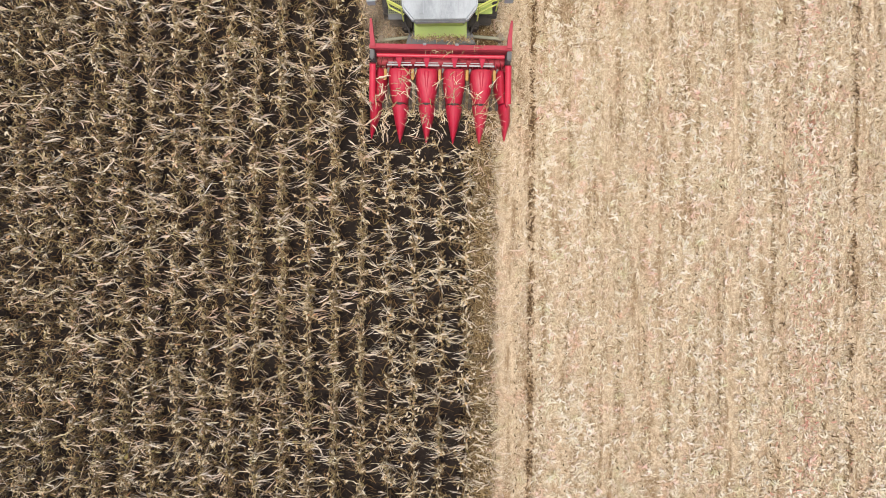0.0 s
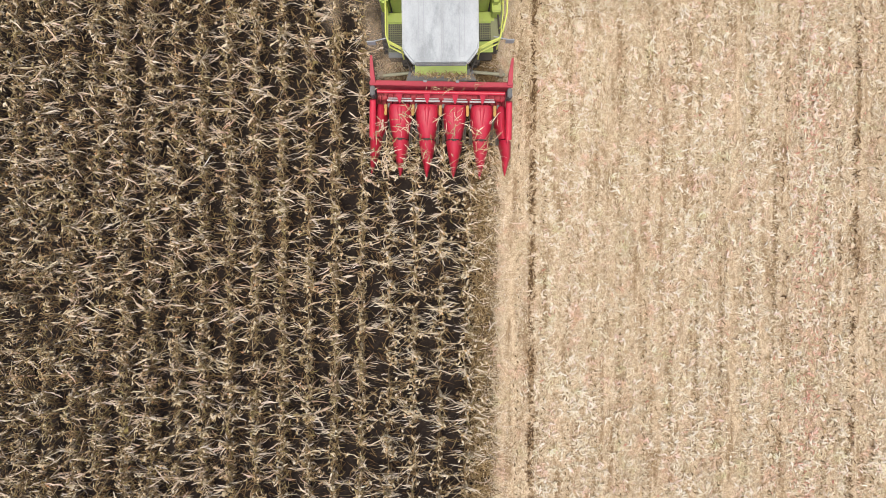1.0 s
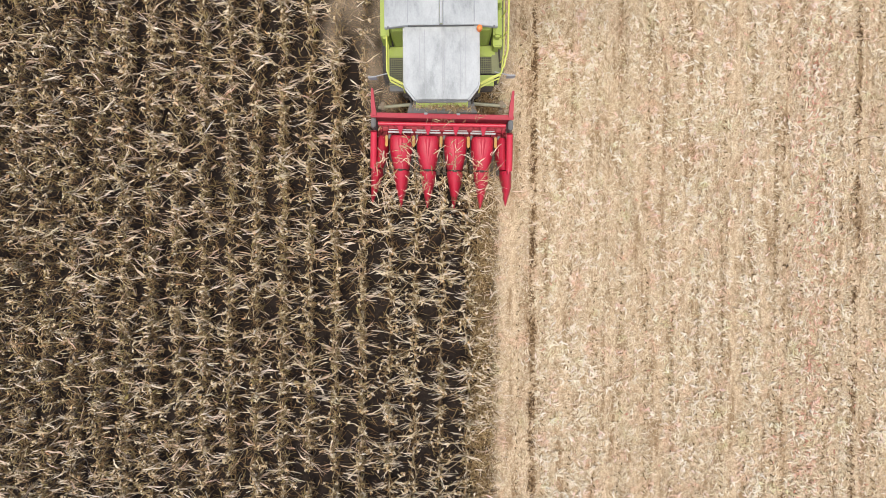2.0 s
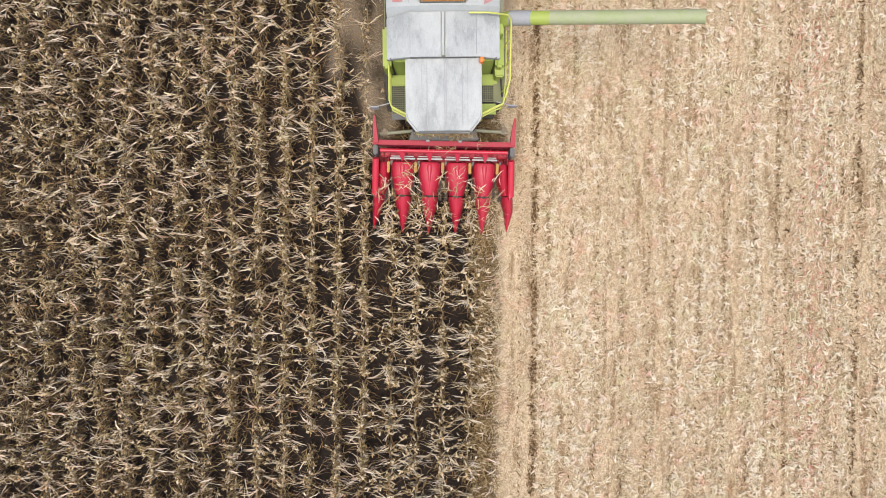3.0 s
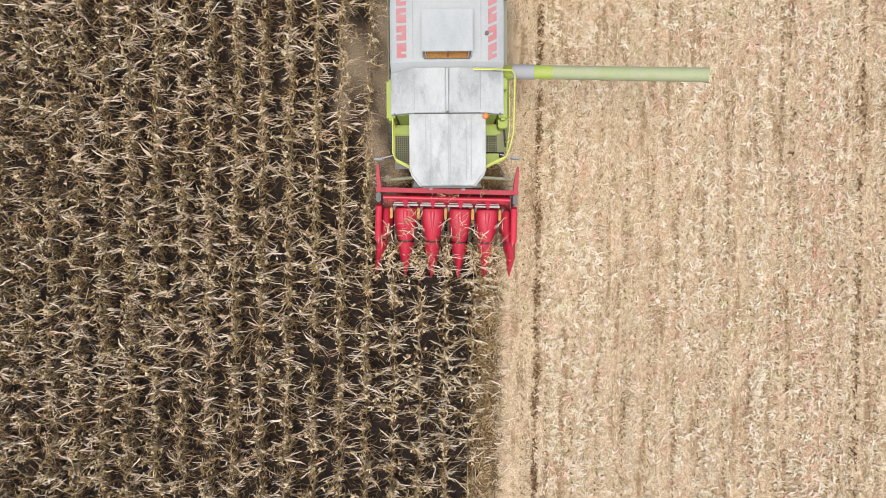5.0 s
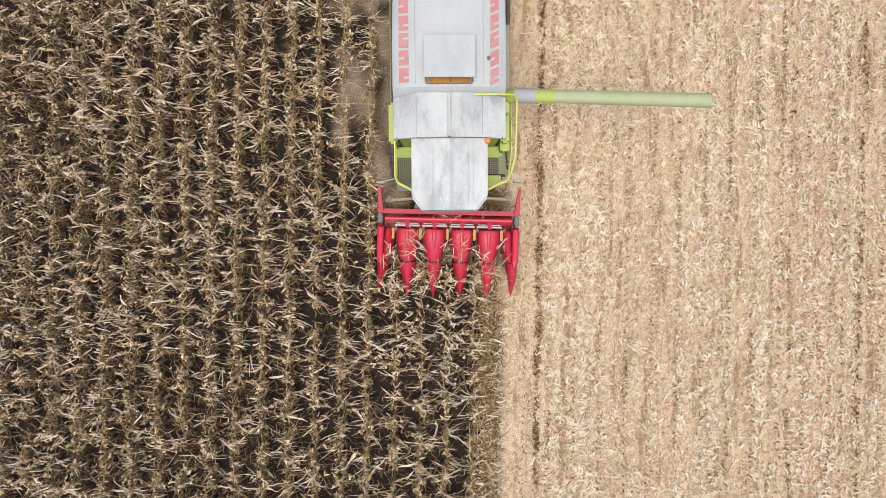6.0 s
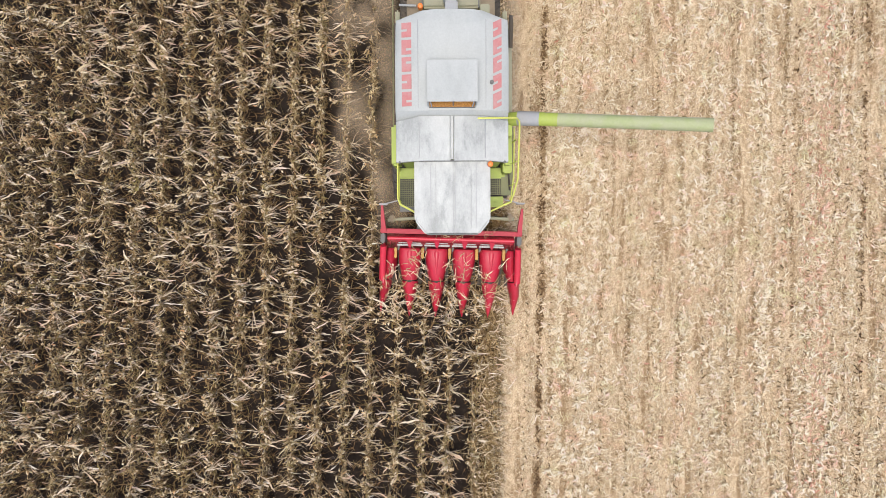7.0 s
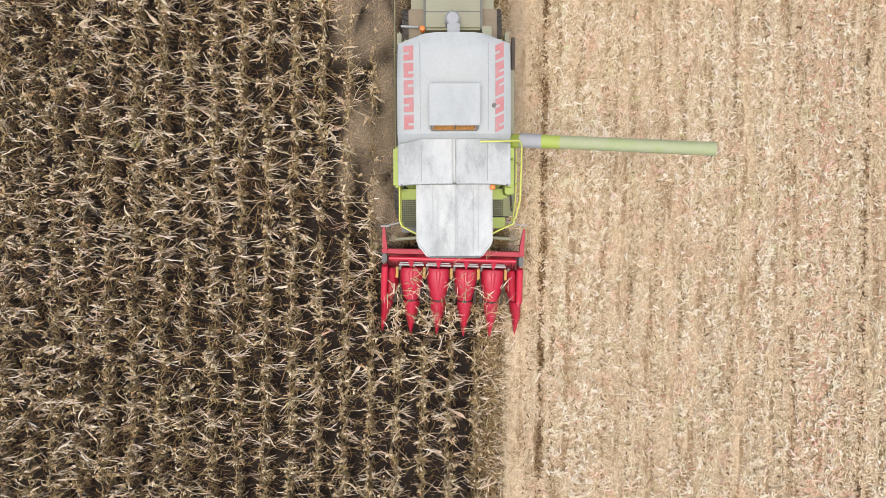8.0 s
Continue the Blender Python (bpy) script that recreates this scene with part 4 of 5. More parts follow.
def build_harvester():
    harv = new("combine_harvester")
    tagged(harv, "light green combine harvester with grey roof and red maize header", "combine harvester")
    build_header(harv)
    # feeder house between header and cab
    part("feeder_house", loft(bmesh.new(), [[(-0.66, 2.36, 0.55), (0.66, 2.36, 0.55), (0.66, 2.36, 1.30), (-0.66, 2.36, 1.30)],
                                            [(-0.66, 4.2, 1.2), (0.66, 4.2, 1.2), (0.66, 4.2, 2.0), (-0.66, 4.2, 2.0)]]), M_GREEN, harv, "light green feeder housing")
    part("adapter_frame", prism(bmesh.new(), [(-0.90, 2.36), (0.90, 2.36), (0.80, 2.66), (-0.80, 2.66)], 1.05, 1.36, 0.02), M_GREY, harv, "dark grey header coupling frame")
    for s in (-1, 1):
        part("lift_cylinder", tube(bmesh.new(), [(s * 0.72, 2.5, 0.7), (s * 0.7, 4.0, 1.1)], 0.05, 10), M_GREY, harv)
        part("drive_shaft", tube(bmesh.new(), [(s * 0.75, 2.68, 0.95), (s * 1.66, 2.62, 0.85)], 0.045, 10), M_DUSTYHOOD, harv, "dusty drive shaft")
        part("gearbox", box(bmesh.new(), (s * 0.86, 2.98, 1.0), (0.26, 0.34, 0.42), 0.05), M_DARK, harv, "black oily gearbox")
        part("side_gearbox", box(bmesh.new(), (s * 1.55, 2.66, 0.78), (0.16, 0.20, 0.30), 0.04), M_BROWNDUST, harv)
        part("underframe", box(bmesh.new(), (s * 1.02, 3.16, 0.78), (0.62, 0.30, 0.14), 0.03), M_DARK, harv, "dark underframe plate")
        part("hydraulic_hose", tube(bmesh.new(), [(s * 0.70, 2.45, 1.25), (s * 0.80, 2.72, 1.42), (s * 0.92, 3.0, 1.36), (s * 0.84, 3.4, 1.5)], 0.024, 8), M_DARK, harv, "black hydraulic hose")
        part("axle_cover", box(bmesh.new(), (s * 1.0, 3.6, 1.1), (0.7, 0.5, 0.35), 0.05), M_DUSTYHOOD, harv)
    # cab
    cab = part("cab", prism(bmesh.new(), [(-0.76, 3.84), (-0.76, 2.95), (-0.58, 2.70), (0.58, 2.70), (0.76, 2.95), (0.76, 3.84)], 1.75, 2.25, 0.03), M_GREEN, harv, "light green cab base")
    part("windscreen", loft(bmesh.new(), [[(-0.56, 2.72, 2.25), (0.56, 2.72, 2.25), (0.56, 2.75, 2.25), (-0.56, 2.75, 2.25)],
                                          [(-0.54, 2.52, 3.6), (0.54, 2.52, 3.6), (0.54, 2.55, 3.6), (-0.54, 2.55, 3.6)]]), M_GLASS, cab, "tinted windscreen")
    for s in (-1, 1):
        part("side_window", box(bmesh.new(), (s * 0.745, 3.35, 2.92), (0.02, 0.86, 1.32)), M_GLASS, cab, "tinted side window")
        for x, y in ((0.74, 3.80), (0.72, 2.92), (0.56, 2.66)):
            part("pillar", tube(bmesh.new(), [(s * x, y, 2.2), (s * x, y - 0.04, 3.66)], 0.035, 8), M_GREY, cab)
    part("seat", box(box(bmesh.new(), (0, 3.4, 2.42), (0.5, 0.5, 0.16), 0.05), (0, 3.66, 2.8), (0.48, 0.14, 0.7), 0.05), M_DARK, cab)
    roof = part("cab_roof", prism(bmesh.new(), [(-0.84, 3.86), (-0.84, 2.52), (-0.59, 2.20), (0.59, 2.20), (0.84, 2.52), (0.84, 3.86)], 3.62, 3.85, 0.045), M_ROOF, harv, "weathered grey sheet metal cab roof")
    for x, w in ((-0.42, 0.10), (0.04, 0.03), (0.47, 0.10)):
        part("roof_rib", box(bmesh.new(), (x, 3.06, 3.853), (w, 1.42, 0.024), 0.010), M_ROOF, roof)
        # thin dark strips put the shading of the rib's edges into colour
        for s in (-1, 1):
            part("rib_shade_line", box(bmesh.new(), (x + s * (w / 2 + 0.008), 3.06, 3.8505), (0.012, 1.40, 0.006)), M_COLLAR, roof, "dark line painted as shade beside a roof rib", False)
    for s in (-1, 1):
        part("roof_edge", box(bmesh.new(), (s * 0.805, 3.2, 3.85), (0.03, 1.18, 0.03), 0.01), M_ROOF, roof)
        part("work_lamp", box(bmesh.new(), (s * 0.72, 2.50, 3.60), (0.16, 0.1, 0.12), 0.03), M_GREY, roof)
    part("front_lip", box(bmesh.new(), (0, 2.215, 3.845), (1.14, 0.03, 0.03), 0.01), M_GREY, roof)
    # machine body under the tank
    part("body", prism(bmesh.new(), [(-1.16, 3.86), (1.16, 3.86), (1.16, 7.12), (-1.16, 7.12)], 1.1, 3.45, 0.06), M_GREEN, harv, "light green side walled machine body")
    for s in (-1, 1):
        part("side_panel", box(bmesh.new(), (s * 1.30, 4.3, 2.55), (0.20, 0.95, 0.9), 0.05), M_GREEN, harv, "light green side panel")
        part("side_panel", box(bmesh.new(), (s * 1.24, 6.1, 2.5), (0.10, 2.6, 1.2), 0.04), M_DUSTYHOOD, harv, "dusty rear side panel")
        part("fender", box(bmesh.new(), (s * 1.02, 3.72, 2.12), (0.62, 0.26, 0.10), 0.03), M_GREEN, harv, "light green cover beside cab")
        part("step_box", box(bmesh.new(), (s * 1.08, 3.66, 1.9), (0.28, 0.16, 0.24), 0.02), M_GREY, harv)
    # front tank cover: two flaps with a middle strap
    for s in (-1, 1):
        bm = prism(bmesh.new(), [(s * 0.03, 3.82), (s * 0.72, 3.82), (s * 1.235, 3.79), (s * 1.235, 4.70), (s * 0.72, 4.79), (s * 0.03, 4.80)][::s], 3.86, 4.0, 0.015)
        for v in bm.verts:
            v.co.z -= 0.24 * max(0.0, abs(v.co.x) - 0.72)
        part("tank_flap", bm, M_ROOF, harv, "weathered grey tank flap")
        part("flap_crease", tube(bmesh.new(), [(s * 0.72, 3.87, 4.0), (s * 0.72, 4.74, 4.0)], 0.007, 6), M_COLLAR, harv)
        part("flap_stain", tube(bmesh.new(), [(s * 1.15, 3.80, 3.88), (s * 1.15, 3.80, 3.90)], 0.03, 8), M_GREY, harv)
        part("hinge_rod", tube(bmesh.new(), [(s * 0.045, 3.86, 4.01), (s * 0.045, 4.78, 4.01)], 0.012, 6), M_ROOF, harv)
    part("flap_strap", box(bmesh.new(), (0, 4.32, 3.985), (0.05, 0.94, 0.03), 0.005), M_ROOF, harv)
    part("flap_front_lip", box(bmesh.new(), (0, 3.825, 3.93), (1.46, 0.025, 0.09), 0.01), M_GREY, harv)
    # domed tank lid
    rings = []
    for y, hw, z in ((4.48, 1.215, 3.84), (4.74, 1.235, 3.88), (4.9, 1.24, 4.06), (6.0, 1.24, 4.13), (6.74, 1.225, 4.13), (6.87, 1.215, 4.13), (7.07, 0.70, 4.12), (7.09, 0.68, 3.95)):
        rings.append([(-hw, y, 3.5), (-hw, y, z - 0.17), (-hw * 0.95, y, z - 0.11), (-hw * 0.60, y, z), (0, y, z + 0.02), (hw * 0.60, y, z), (hw * 0.95, y, z - 0.11), (hw, y, z - 0.17), (hw, y, 3.5)])
    lid = part("tank_lid", loft(bmesh.new(), rings), M_TANK, harv, "dusty white-grey grain tank lid")
    for s in (-1, 1):
        part("lid_fold", tube(bmesh.new(), [(s * 0.735, 4.95, 4.06), (s * 0.735, 6.0, 4.13), (s * 0.735, 6.85, 4.13)], 0.008, 6), M_COLLAR, lid)
    bars(5, -0.985, 4.98, 6.83, 4.010, 0.22, lid)
    bars(5, 0.985, 4.95, 6.87, 4.010, 0.19, lid, 0.5)
    part("filler_cap", tube(bmesh.new(), [(0.86, 5.5, 4.06), (0.86, 5.5, 4.13)], 0.045, 12), M_GREY, lid)
    # raised inspection hood with an open front
    bm = bmesh.new()
    for s in (-1, 1):
        loft(bm, [[(s * 0.505, 4.97, 4.0), (s * 0.53, 4.97, 4.0), (s * 0.53, 5.06, 4.53), (s * 0.505, 5.06, 4.53)],
                  [(s * 0.505, 5.84, 4.0), (s * 0.53, 5.84, 4.0), (s * 0.53, 5.84, 4.53), (s * 0.505, 5.84, 4.53)]])
    box(bm, (0, 5.83, 4.30), (1.03, 0.025, 0.5), 0.006)
    box(bm, (0, 5.435, 4.545), (1.07, 0.88, 0.03), 0.012)
    hood = part("inspection_hood", bm, M_TANK, lid, "raised white-grey hood with open front")
    part("grain_fill", box(bmesh.new(), (0, 5.36, 4.12), (0.98, 0.80, 0.09), 0.02), M_GRAIN, hood, "golden maize grain inside the hood")
    part("hood_strut", tube(bmesh.new(), [(0.02, 4.98, 4.14), (0.02, 5.07, 4.53)], 0.014, 6), M_GREY, hood)
    for s in (-1, 1):
        part("hood_strut", tube(bmesh.new(), [(s * 0.44, 4.97, 4.15), (s * 0.48, 5.07, 4.53)], 0.014, 6), M_COLLAR, hood)
    part("hood_lip", box(bmesh.new(), (0, 4.955, 4.12), (1.0, 0.02, 0.06), 0.006), M_GREY, hood)
    # rear: engine hood, intake drum, straw hood
    rear = part("rear_hood", prism(bmesh.new(), [(-0.68, 7.45), (0.68, 7.45), (0.66, 9.3), (-0.66, 9.3)], 1.3, 3.05, 0.05), M_DUSTYHOOD, harv, "dusty grey-green engine hood")
    part("hood_seam", box(bmesh.new(), (0, 7.86, 3.05), (1.3, 0.025, 0.012)), M_GREY, rear)
    part("rear_body", box(bmesh.new(), (0, 8.1, 1.7), (2.0, 2.0, 1.1), 0.05), M_DUSTYHOOD, harv, "dusty lower rear body")
    part("engine_deck", box(bmesh.new(), (0, 7.6, 2.2), (2.1, 1.0, 0.7), 0.03), M_BROWNDUST, harv, "dusty engine deck")
    part("air_intake", tube(bmesh.new(), [(-0.02, 7.56, 2.98), (-0.02, 7.56, 3.50), (-0.02, 7.56, 3.56)], [0.15, 0.17, 0.13], 20), M_COLLAR, harv, "grey round air intake")
    part("exhaust_box", box(bmesh.new(), (0.0, 7.30, 3.35), (0.28, 0.26, 0.6), 0.03), M_COLLAR, harv)
    part("straw_hood", loft(bmesh.new(), [[(-1.0, 9.0, 1.0), (1.0, 9.0, 1.0), (1.0, 9.0, 2.4), (-1.0, 9.0, 2.4)], [(-0.95, 9.7, 0.7), (0.95, 9.7, 0.7), (0.95, 9.7, 1.5), (-0.95, 9.7, 1.5)]]), M_GREEN, harv, "light green straw hood")
    # ribbed insert, posts and small fittings about the engine hood
    for i in range(5):
        part("hood_rib", box(bmesh.new(), (0.10 + 0.11 * i - 0.22, 7.98, 3.062), (0.05, 0.20, 0.02), 0.006), M_DUSTYHOOD, rear)
    for x in (-0.665, 0.64):
        part("hood_trim", box(bmesh.new(), (x, 7.8, 3.06), (0.03, 0.72, 0.05)), M_GREY, rear, "dark hood edge trim")
    part("corner_box", box(bmesh.new(), (0.76, 7.30, 3.10), (0.22, 0.28, 0.5), 0.02), M_DUSTYHOOD, harv)
    part("deck_pipe", tube(bmesh.new(), [(-1.22, 7.62, 2.75), (-0.82, 7.60, 2.75)], 0.028, 8), M_COLLAR, harv, "short grey pipe")
    part("deck_plate", prism(bmesh.new(), [(-1.0, 7.18), (-0.70, 7.18), (-0.70, 7.26), (-1.0, 7.42)], 2.9, 2.93, 0.005), M_BROWNDUST, harv)
    part("side_line", tube(bmesh.new(), [(-1.35, 4.75, 2.95), (-1.35, 7.0, 2.95), (-1.35, 8.2, 2.95)], 0.013, 8), M_OLIVE, harv, "thin olive hand rail")
    part("side_line", tube(bmesh.new(), [(-1.35, 7.1, 2.95), (-1.2, 7.0, 3.2), (-1.12, 6.98, 3.5)], 0.013, 8), M_OLIVE, harv, "thin olive hand rail")
    part("exhaust_pipe", tube(bmesh.new(), [(1.33, 6.42, 3.45), (1.34, 6.95, 3.5), (1.33, 7.12, 3.5)], 0.045, 12), M_DARK, harv, "dark sooty exhaust pipe")
    part("exhaust_guard", box(bmesh.new(), (1.34, 6.75, 3.38), (0.09, 0.62, 0.03), 0.008), M_BROWNDUST, harv)
    part("side_rail", box(bmesh.new(), (1.36, 5.95, 2.9), (0.10, 2.3, 0.08), 0.02), M_DUSTYHOOD, harv, "dusty side rail along the tank")
    part("side_gap_sheet", box(bmesh.new(), (-1.27, 5.9, 3.0), (0.06, 2.3, 0.5), 0.01), M_DARK, harv, "dark sheet below the tank lid")
    for x, y, z in ((0.83, 3.74, 3.98), (-0.69, 7.26, 3.72)):
        b = part("beacon", tube(bmesh.new(), [(x, y, z - 0.10), (x, y, z + 0.0), (x, y, z + 0.07), (x, y, z + 0.09)], [0.06, 0.065, 0.055, 0.02], 14), M_ORANGE, harv, "orange warning beacon")
        part("beacon_stem", tube(bmesh.new(), [(x, y, z - 0.6), (x, y, z - 0.09)], 0.03, 8), M_GREY, b)
    # platforms and yellow-green rails
    grating(-1.26, -0.86, 2.92, 3.60, 2.1, harv)
    grating(0.86, 1.34, 3.20, 3.64, 2.1, harv)
    part("platform_skirt", box(bmesh.new(), (1.06, 3.02, 2.08), (0.42, 0.26, 0.05), 0.01), M_GREEN, harv, "light green platform front")
    part("platform_skirt", box(bmesh.new(), (-1.08, 2.86, 2.06), (0.38, 0.14, 0.05), 0.01), M_GREY, harv)
    for z in (2.6, 2.95, 3.1):
        rail([(-1.25, 3.86, z), (-1.25, 3.06, z), (-1.20, 2.92, z), (-0.86, 2.74, z)], harv)
        rail([(0.84, 2.72, z), (1.16, 2.88, z), (1.36, 2.96, z), (1.40, 3.10, z)], harv)
    for x, y in ((-1.25, 3.8), (-1.24, 3.04), (-0.9, 2.76), (0.9, 2.74), (1.36, 2.97)):
        rail([(x, y, 2.05), (x, y, 3.1)], harv, 0.018)
    # walkway rails along the tank side, bent over the lid at their rear
    rail([(1.42, 3.10, 3.05), (1.52, 3.5, 3.15), (1.53, 4.66, 3.45), (1.51, 4.75, 3.55), (1.43, 4.79, 3.72), (1.0, 4.72, 4.12), (0.55, 4.71, 4.16)], harv, 0.021, "bent yellow-green hand rail")
    rail([(1.40, 3.10, 2.75), (1.46, 3.6, 2.8), (1.47, 4.70, 2.85)], harv, 0.016)
    for y in (3.4, 3.9, 4.4, 4.8):
        rail([(1.40, y, 2.2), (1.50, y, 3.1)], harv, 0.016)
    part("walkway", box(bmesh.new(), (1.36, 4.05, 2.12), (0.30, 1.75, 0.05), 0.01), M_OLIVE, harv, "olive walkway plate")
    part("walkway_box", box(bmesh.new(), (1.30, 4.62, 2.62), (0.20, 0.36, 0.9), 0.03), M_GREEN, harv)
    part("walkway_box", box(bmesh.new(), (1.32, 3.82, 2.45), (0.22, 0.30, 0.5), 0.03), M_GREEN, harv)
    part("walkway_hose", tube(bmesh.new(), [(1.42, 3.3, 2.2), (1.36, 3.7, 2.5), (1.43, 4.2, 2.3), (1.36, 4.6, 2.7)], 0.022, 8), M_DARK, harv, "black hydraulic hose")
    part("ladder_bracket", box(bmesh.new(), (1.28, 4.55, 3.3), (0.14, 0.24, 0.4), 0.02), M_GREEN, harv)
    # mirrors on arms
    for s in (-1, 1):
        arm = part("mirror_arm", tube(bmesh.new(), [(s * 1.22, 3.02, 3.0), (s * 1.62, 2.92, 3.02)], 0.014, 6), M_COLLAR, harv)
        part("mirror", box(bmesh.new(), (s * 1.60, 2.93, 2.9), (0.20, 0.03, 0.30), 0.01), M_COLLAR, arm)
    # unloading auger swung out to the side
    a, b = Vector((1.30, 4.88, 3.20)), Vector((5.48, 4.50, 4.40))
    d = b - a
    aug = part("unloading_auger", tube(bmesh.new(), [a + d * 0.16, b - d * 0.005], 0.150, 20), M_AUGER, harv, "pale dusty green unloading auger tube")
    part("auger_collar", tube(bmesh.new(), [a + d * 0.05, a + d * 0.165], 0.165, 20), M_COLLAR, aug, "grey collar")
    part("auger_elbow", tube(bmesh.new(), [(1.2, 4.86, 2.4), (1.25, 4.85, 3.1), a + d * 0.06], 0.16, 16), M_GREEN, aug)
    part("auger_band", tube(bmesh.new(), [a + d * 0.165, a + d * 0.26], 0.156, 20), M_GREEN, aug, "brighter green tube end")
    part("auger_spout", tube(bmesh.new(), [b - d * 0.012, b + d * 0.012], 0.153, 20), M_AUGER, aug, "pale dusty green tube end")
    for f in (0.42, 0.70):
        part("auger_ring", tube(bmesh.new(), [a + d * f, a + d * (f + 0.008)], 0.155, 20), M_AUGER, aug)
    part("auger_rib", box(bmesh.new(), (0, 0, 0), (d.length * 0.78, 0.02, 0.03), 0.006, Matrix.Translation(a + d * 0.58 + Vector((0, 0.13, 0.07))) @ d.to_track_quat("X", "Z").to_matrix().to_4x4()), M_DUSTYHOOD, aug, "grimy weld seam")
    wheels = [(wheel_parts(harv, s * 1.22, 4.05, 0.86, 0.52), 0.86, (s * 1.22, 4.05)) for s in (-1, 1)]
    wheels += [(wheel_parts(harv, s * 1.1, 8.1, 0.58, 0.38), 0.58, (s * 1.1, 8.1)) for s in (-1, 1)]
    return harv, wheels


def build_debris():
    """Torn leaves and stalk ends that ride over the header."""
    made = []
    spots = [(g + 0.05 * math.sin(7 * g + 3 * k), 0.25 + 0.36 * k) for g in (-1.43, -0.715, 0.0, 0.715, 1.43) for k in range(4)]
    spots += [(0.95, 1.1), (0.35, 1.2), (-1.1, 1.25), (-0.4, 0.7), (0.4, 1.62), (-0.9, 1.6), (1.15, 0.7), (-1.7, 1.1)]
    for i, (x, y) in enumerate(spots):
        n = int(rng.integers(6, 14))
        uv = rng.normal(0, 1, (n, 2)) * np.array([0.085, 0.13])
        p, side = chips(uv, 0.08, 0.40, 0.004, 0.015, 0.07, 4, 0.25, rng.choice([0.0, 0.4, 1.6, 2.4]))
        # finer steps, so that the torn blades can crinkle
        q = np.stack([p[:, 0], (p[:, 0] + p[:, 1]) / 2, p[:, 1], (p[:, 1] + p[:, 2]) / 2, p[:, 2], (p[:, 2] + p[:, 3]) / 2, p[:, 3]], axis=1)
        w = side[:, [0, 0, 1, 1, 2, 2, 3]]
        me = mesh_np("torn_leaves", *ribbons(*crumple(q, w, 0.013)), ((M_LEAF, M_EAR, M_MIDLEAF, M_LEAF)[i % 4] if i < 20 else (M_EAR, M_STALK)[i % 2]))
        ob = link_mesh("torn_leaves", me)
        tagged(ob, "torn dry leaves lying over the red header", "leaves", "torn leaves on the header")
        made.append((ob, x, y, 0.62 + 0.36 * min(1, y / 1.5)))
    for x, y, z, n in ((-1.15, 2.62, 0.55, 120), (1.2, 2.66, 0.6, 160), (-0.05, 2.2, 1.28, 22), (0.9, 2.3, 1.46, 8)):
        uv = rng.normal(0, 1, (n, 2)) * np.array([0.22, 0.10 if n > 50 else 0.05])
        ob = link_mesh("chaff_heap", mesh_np("chaff_heap", *flats(*crumple(*chips(uv, 0.08, 0.3, 0.004, 0.011, 0.12, 4), 0.018)), M_LOWLEAF if n > 50 else M_TRASH))
        tagged(ob, "tangle of torn leaves caught behind the header", "chaff", "chaff on the machine", "stuff")
        made.append((ob, x, y, z))
    for x, y, w in ((-0.2, 2.52, 0.55), (0.35, 2.5, 0.4)):
        uv = np.stack([np.clip(rng.normal(0, w * 0.6, 160), -0.55, 0.55), rng.normal(0, 0.045, 160)], axis=1)
        ob = link_mesh("chaff_heap", mesh_np("chaff_heap", *flats(*chips(uv, 0.05, 0.18, 0.003, 0.009, 0.05)), M_TRASH))
        tagged(ob, "heap of chaff lying on the feeder housing", "chaff", "chaff on the machine", "stuff")
        made.append((ob, x, y, 1.36))
    return made


def puff_mesh():
    """A shallow lumpy dome, soft at the rim through its material."""
    bm = bmesh.new()
    rings, n = 4, 12
    top = bm.verts.new((0, 0, 0.06))
    rows = []
    for k in range(1, rings + 1):
        r = k / rings
        rows.append([bm.verts.new((r * math.cos(a), r * math.sin(a), 0.06 * (1 - r * r) + 0.03 * noise.noise(Vector((3 * r * math.cos(a), 3 * r * math.sin(a), 1)))))
                     for a in (i * math.tau / n for i in range(n))])
    for i in range(n):
        bm.faces.new((top, rows[0][i], rows[0][(i + 1) % n]))
        for a, c in zip(rows, rows[1:]):
            bm.faces.new((a[i], c[i], c[(i + 1) % n], a[(i + 1) % n]))
    me = bpy.data.meshes.new("dust_puff")
    bm.to_mesh(me)
    bm.free()
    me.materials.append(M_DUST)
    me.polygons.foreach_set("use_smooth", [True] * len(me.polygons))
    return me


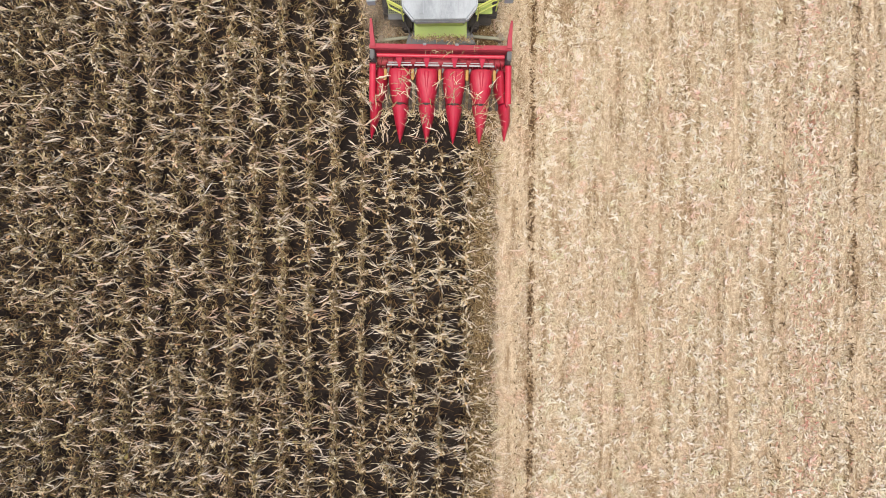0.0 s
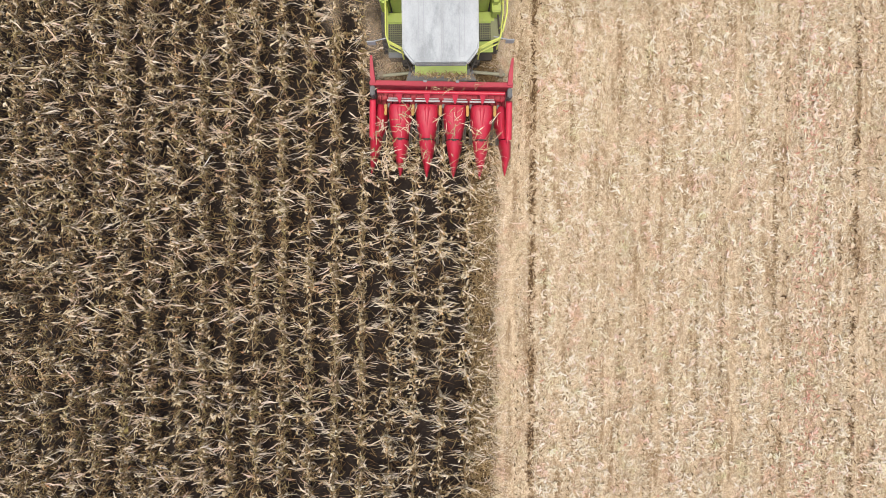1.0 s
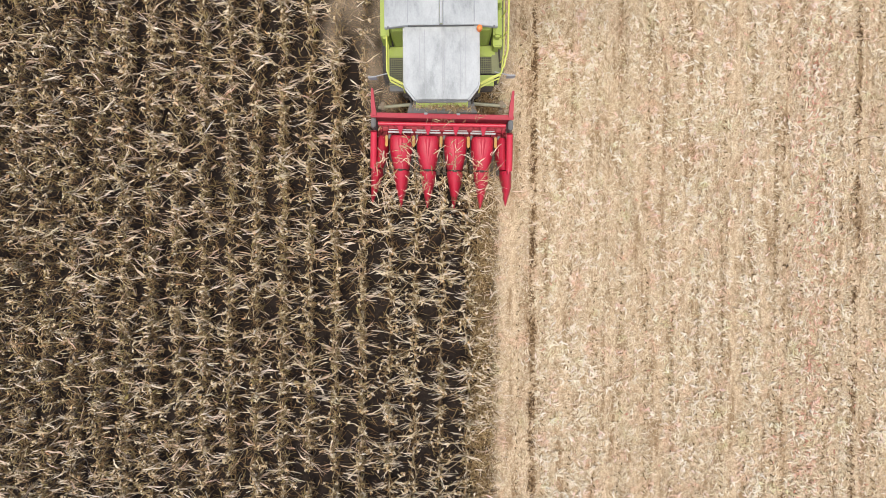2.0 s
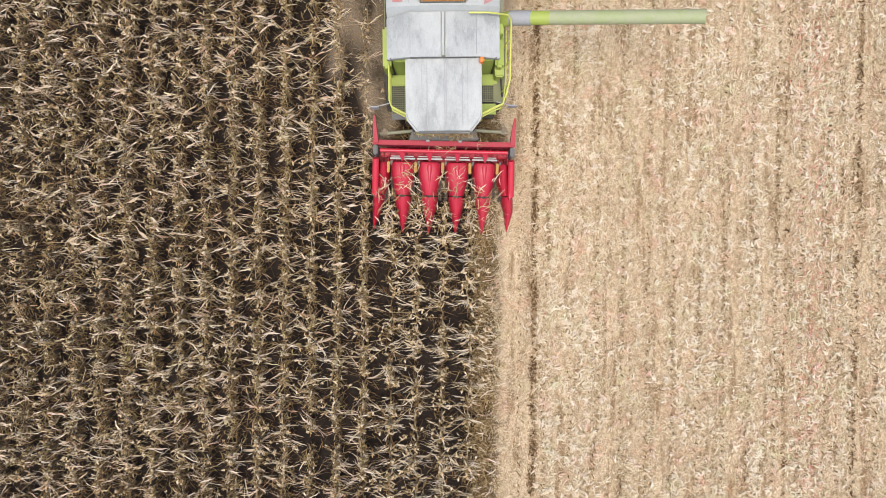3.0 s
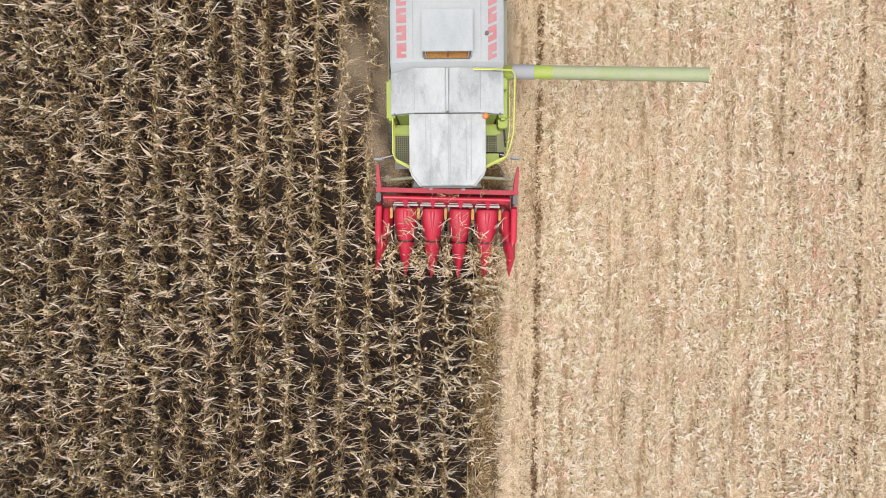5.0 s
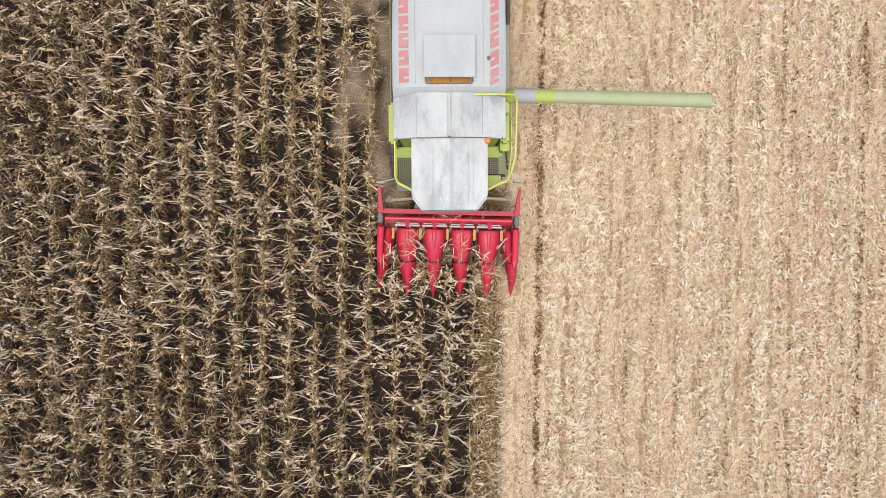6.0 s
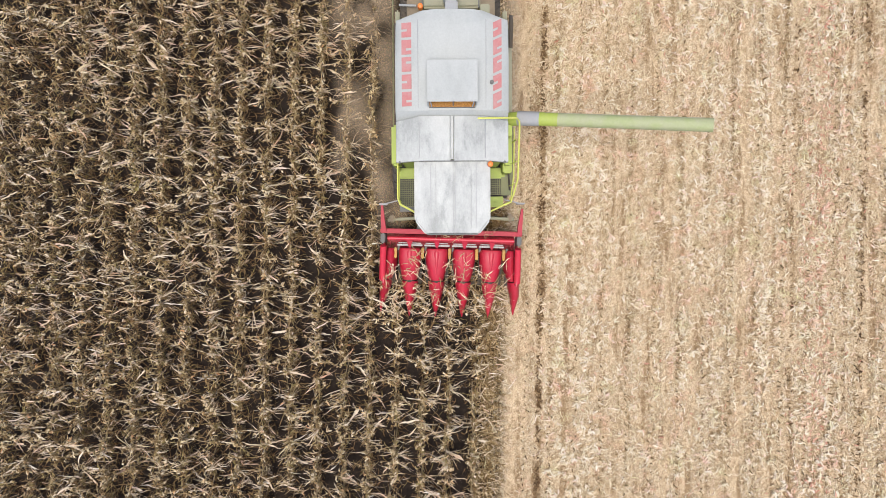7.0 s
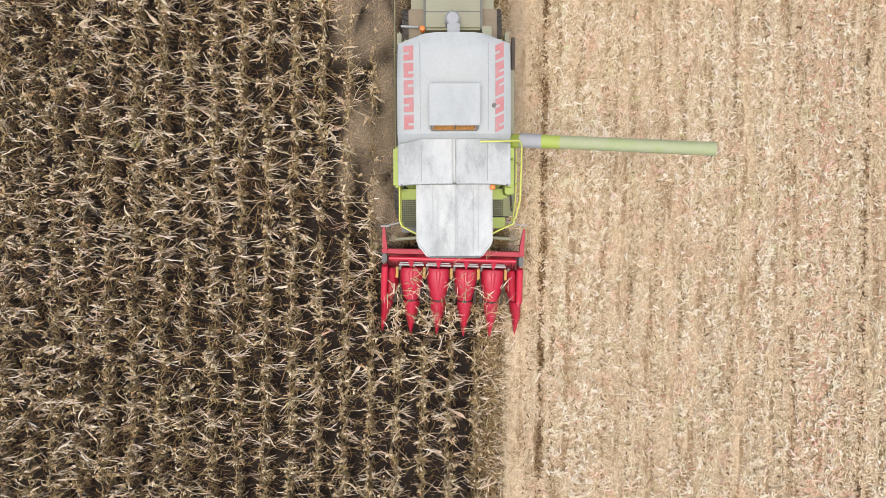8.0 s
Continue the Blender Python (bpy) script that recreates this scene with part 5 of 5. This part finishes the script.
def build_dust():
    """Thin dust that hangs beside and behind the machine, in soft puffs."""
    me = puff_mesh()
    made = []
    for x0, x1, y0, y1, z0, z1, thick in ((-1.95, -1.2, 2.6, 6.8, 0.30, 1.15, 0.9), (-2.0, -1.2, 6.4, 11.0, 0.35, 1.3, 0.95), (-2.9, -2.0, 3.4, 11.0, 0.5, 1.25, 0.34), (1.45, 1.75, 5.2, 9.8, 0.3, 0.7, 0.3)):
        cloud = new("dust_cloud")
        tagged(cloud, "brown field dust drifting beside the harvester", "dust", kind="stuff")
        nx, ny = max(2, round((x1 - x0) / 0.32)), round((y1 - y0) / 0.42)
        for k in range(nx * ny):
            i, j = k % nx, (k // nx) % ny
            if rng.random() > thick:
                continue
            ob = link_mesh("dust_puff", me, cloud)
            s = float(rng.uniform(0.55, 0.85))
            x = x0 + (i + float(rng.uniform(0, 1))) * (x1 - x0) / nx
            y = y0 + (j + float(rng.uniform(0, 1))) * (y1 - y0) / ny
            ob.matrix_basis = pose(x, y, float(rng.uniform(z0, z1)), 0, 0, float(rng.uniform(-25, 25))) @ Matrix.Diagonal((s * 0.7, s * 1.4, 0.5, 1))
        made.append((cloud, 0.0, 0.0, 0.0))
    return made


build_ground()
HARV, WHEELS = build_harvester()
PLANTS = build_corn()
build_furrows()
build_stumps()
build_litter()
DEBRIS = build_debris()
DUST = build_dust()


def harv_pose(t):
    drift = 0.045 * max(0.0, (t - 4.5) / 3.5) ** 1.5      # steers a touch towards the cut side
    return FIELD @ pose(U_HARV + drift, tip_v(t), 0) @ YAW


def motions():
    times = [i * 0.5 for i in range(17)]
    walk(HARV, [(t, harv_pose(t)) for t in times])
    for hub, r, (x, y) in WHEELS:
        # rolls towards -y
        walk(hub, [(t, pose(x, y, r, math.degrees(SPEED * t / r))) for t in times])
    for base, home, v, h in PLANTS:
        # the stalk rolls draw each plant down as the snouts pass it
        t0 = (TIP0 - v + 0.05) / SPEED
        t1 = (TIP0 - v + 1.95) / SPEED
        down = Matrix.Translation((0, 0, -(h + 0.12)))
        mid = Matrix.Translation((0, 0, -0.40 * h))
        tm = 0.5 * (t0 + t1)
        rows = [(t, m) for t, m in ((t0, home), (tm, mid @ home), (t1, down @ home))]
        if t0 > 0.05:
            rows = [(0.0, home)] + rows
        if rows[-1][0] < 7.95:
            rows.append((8.0, rows[-1][1]))
        walk(base, rows)
    for i, (ob, x, y, z) in enumerate(DEBRIS):
        walk(ob, [(t, harv_pose(t) @ SQUARE @ pose(x, y, z)) for t in times])
    for i, (ob, x, y, z) in enumerate(DUST):
        # carried along, swaying a little
        walk(ob, [(t, harv_pose(t) @ pose(x + 0.10 * math.sin(t * 1.3 + i), y + 0.15 * math.sin(t * 0.9 + 2 * i), z)) for t in times])


motions()
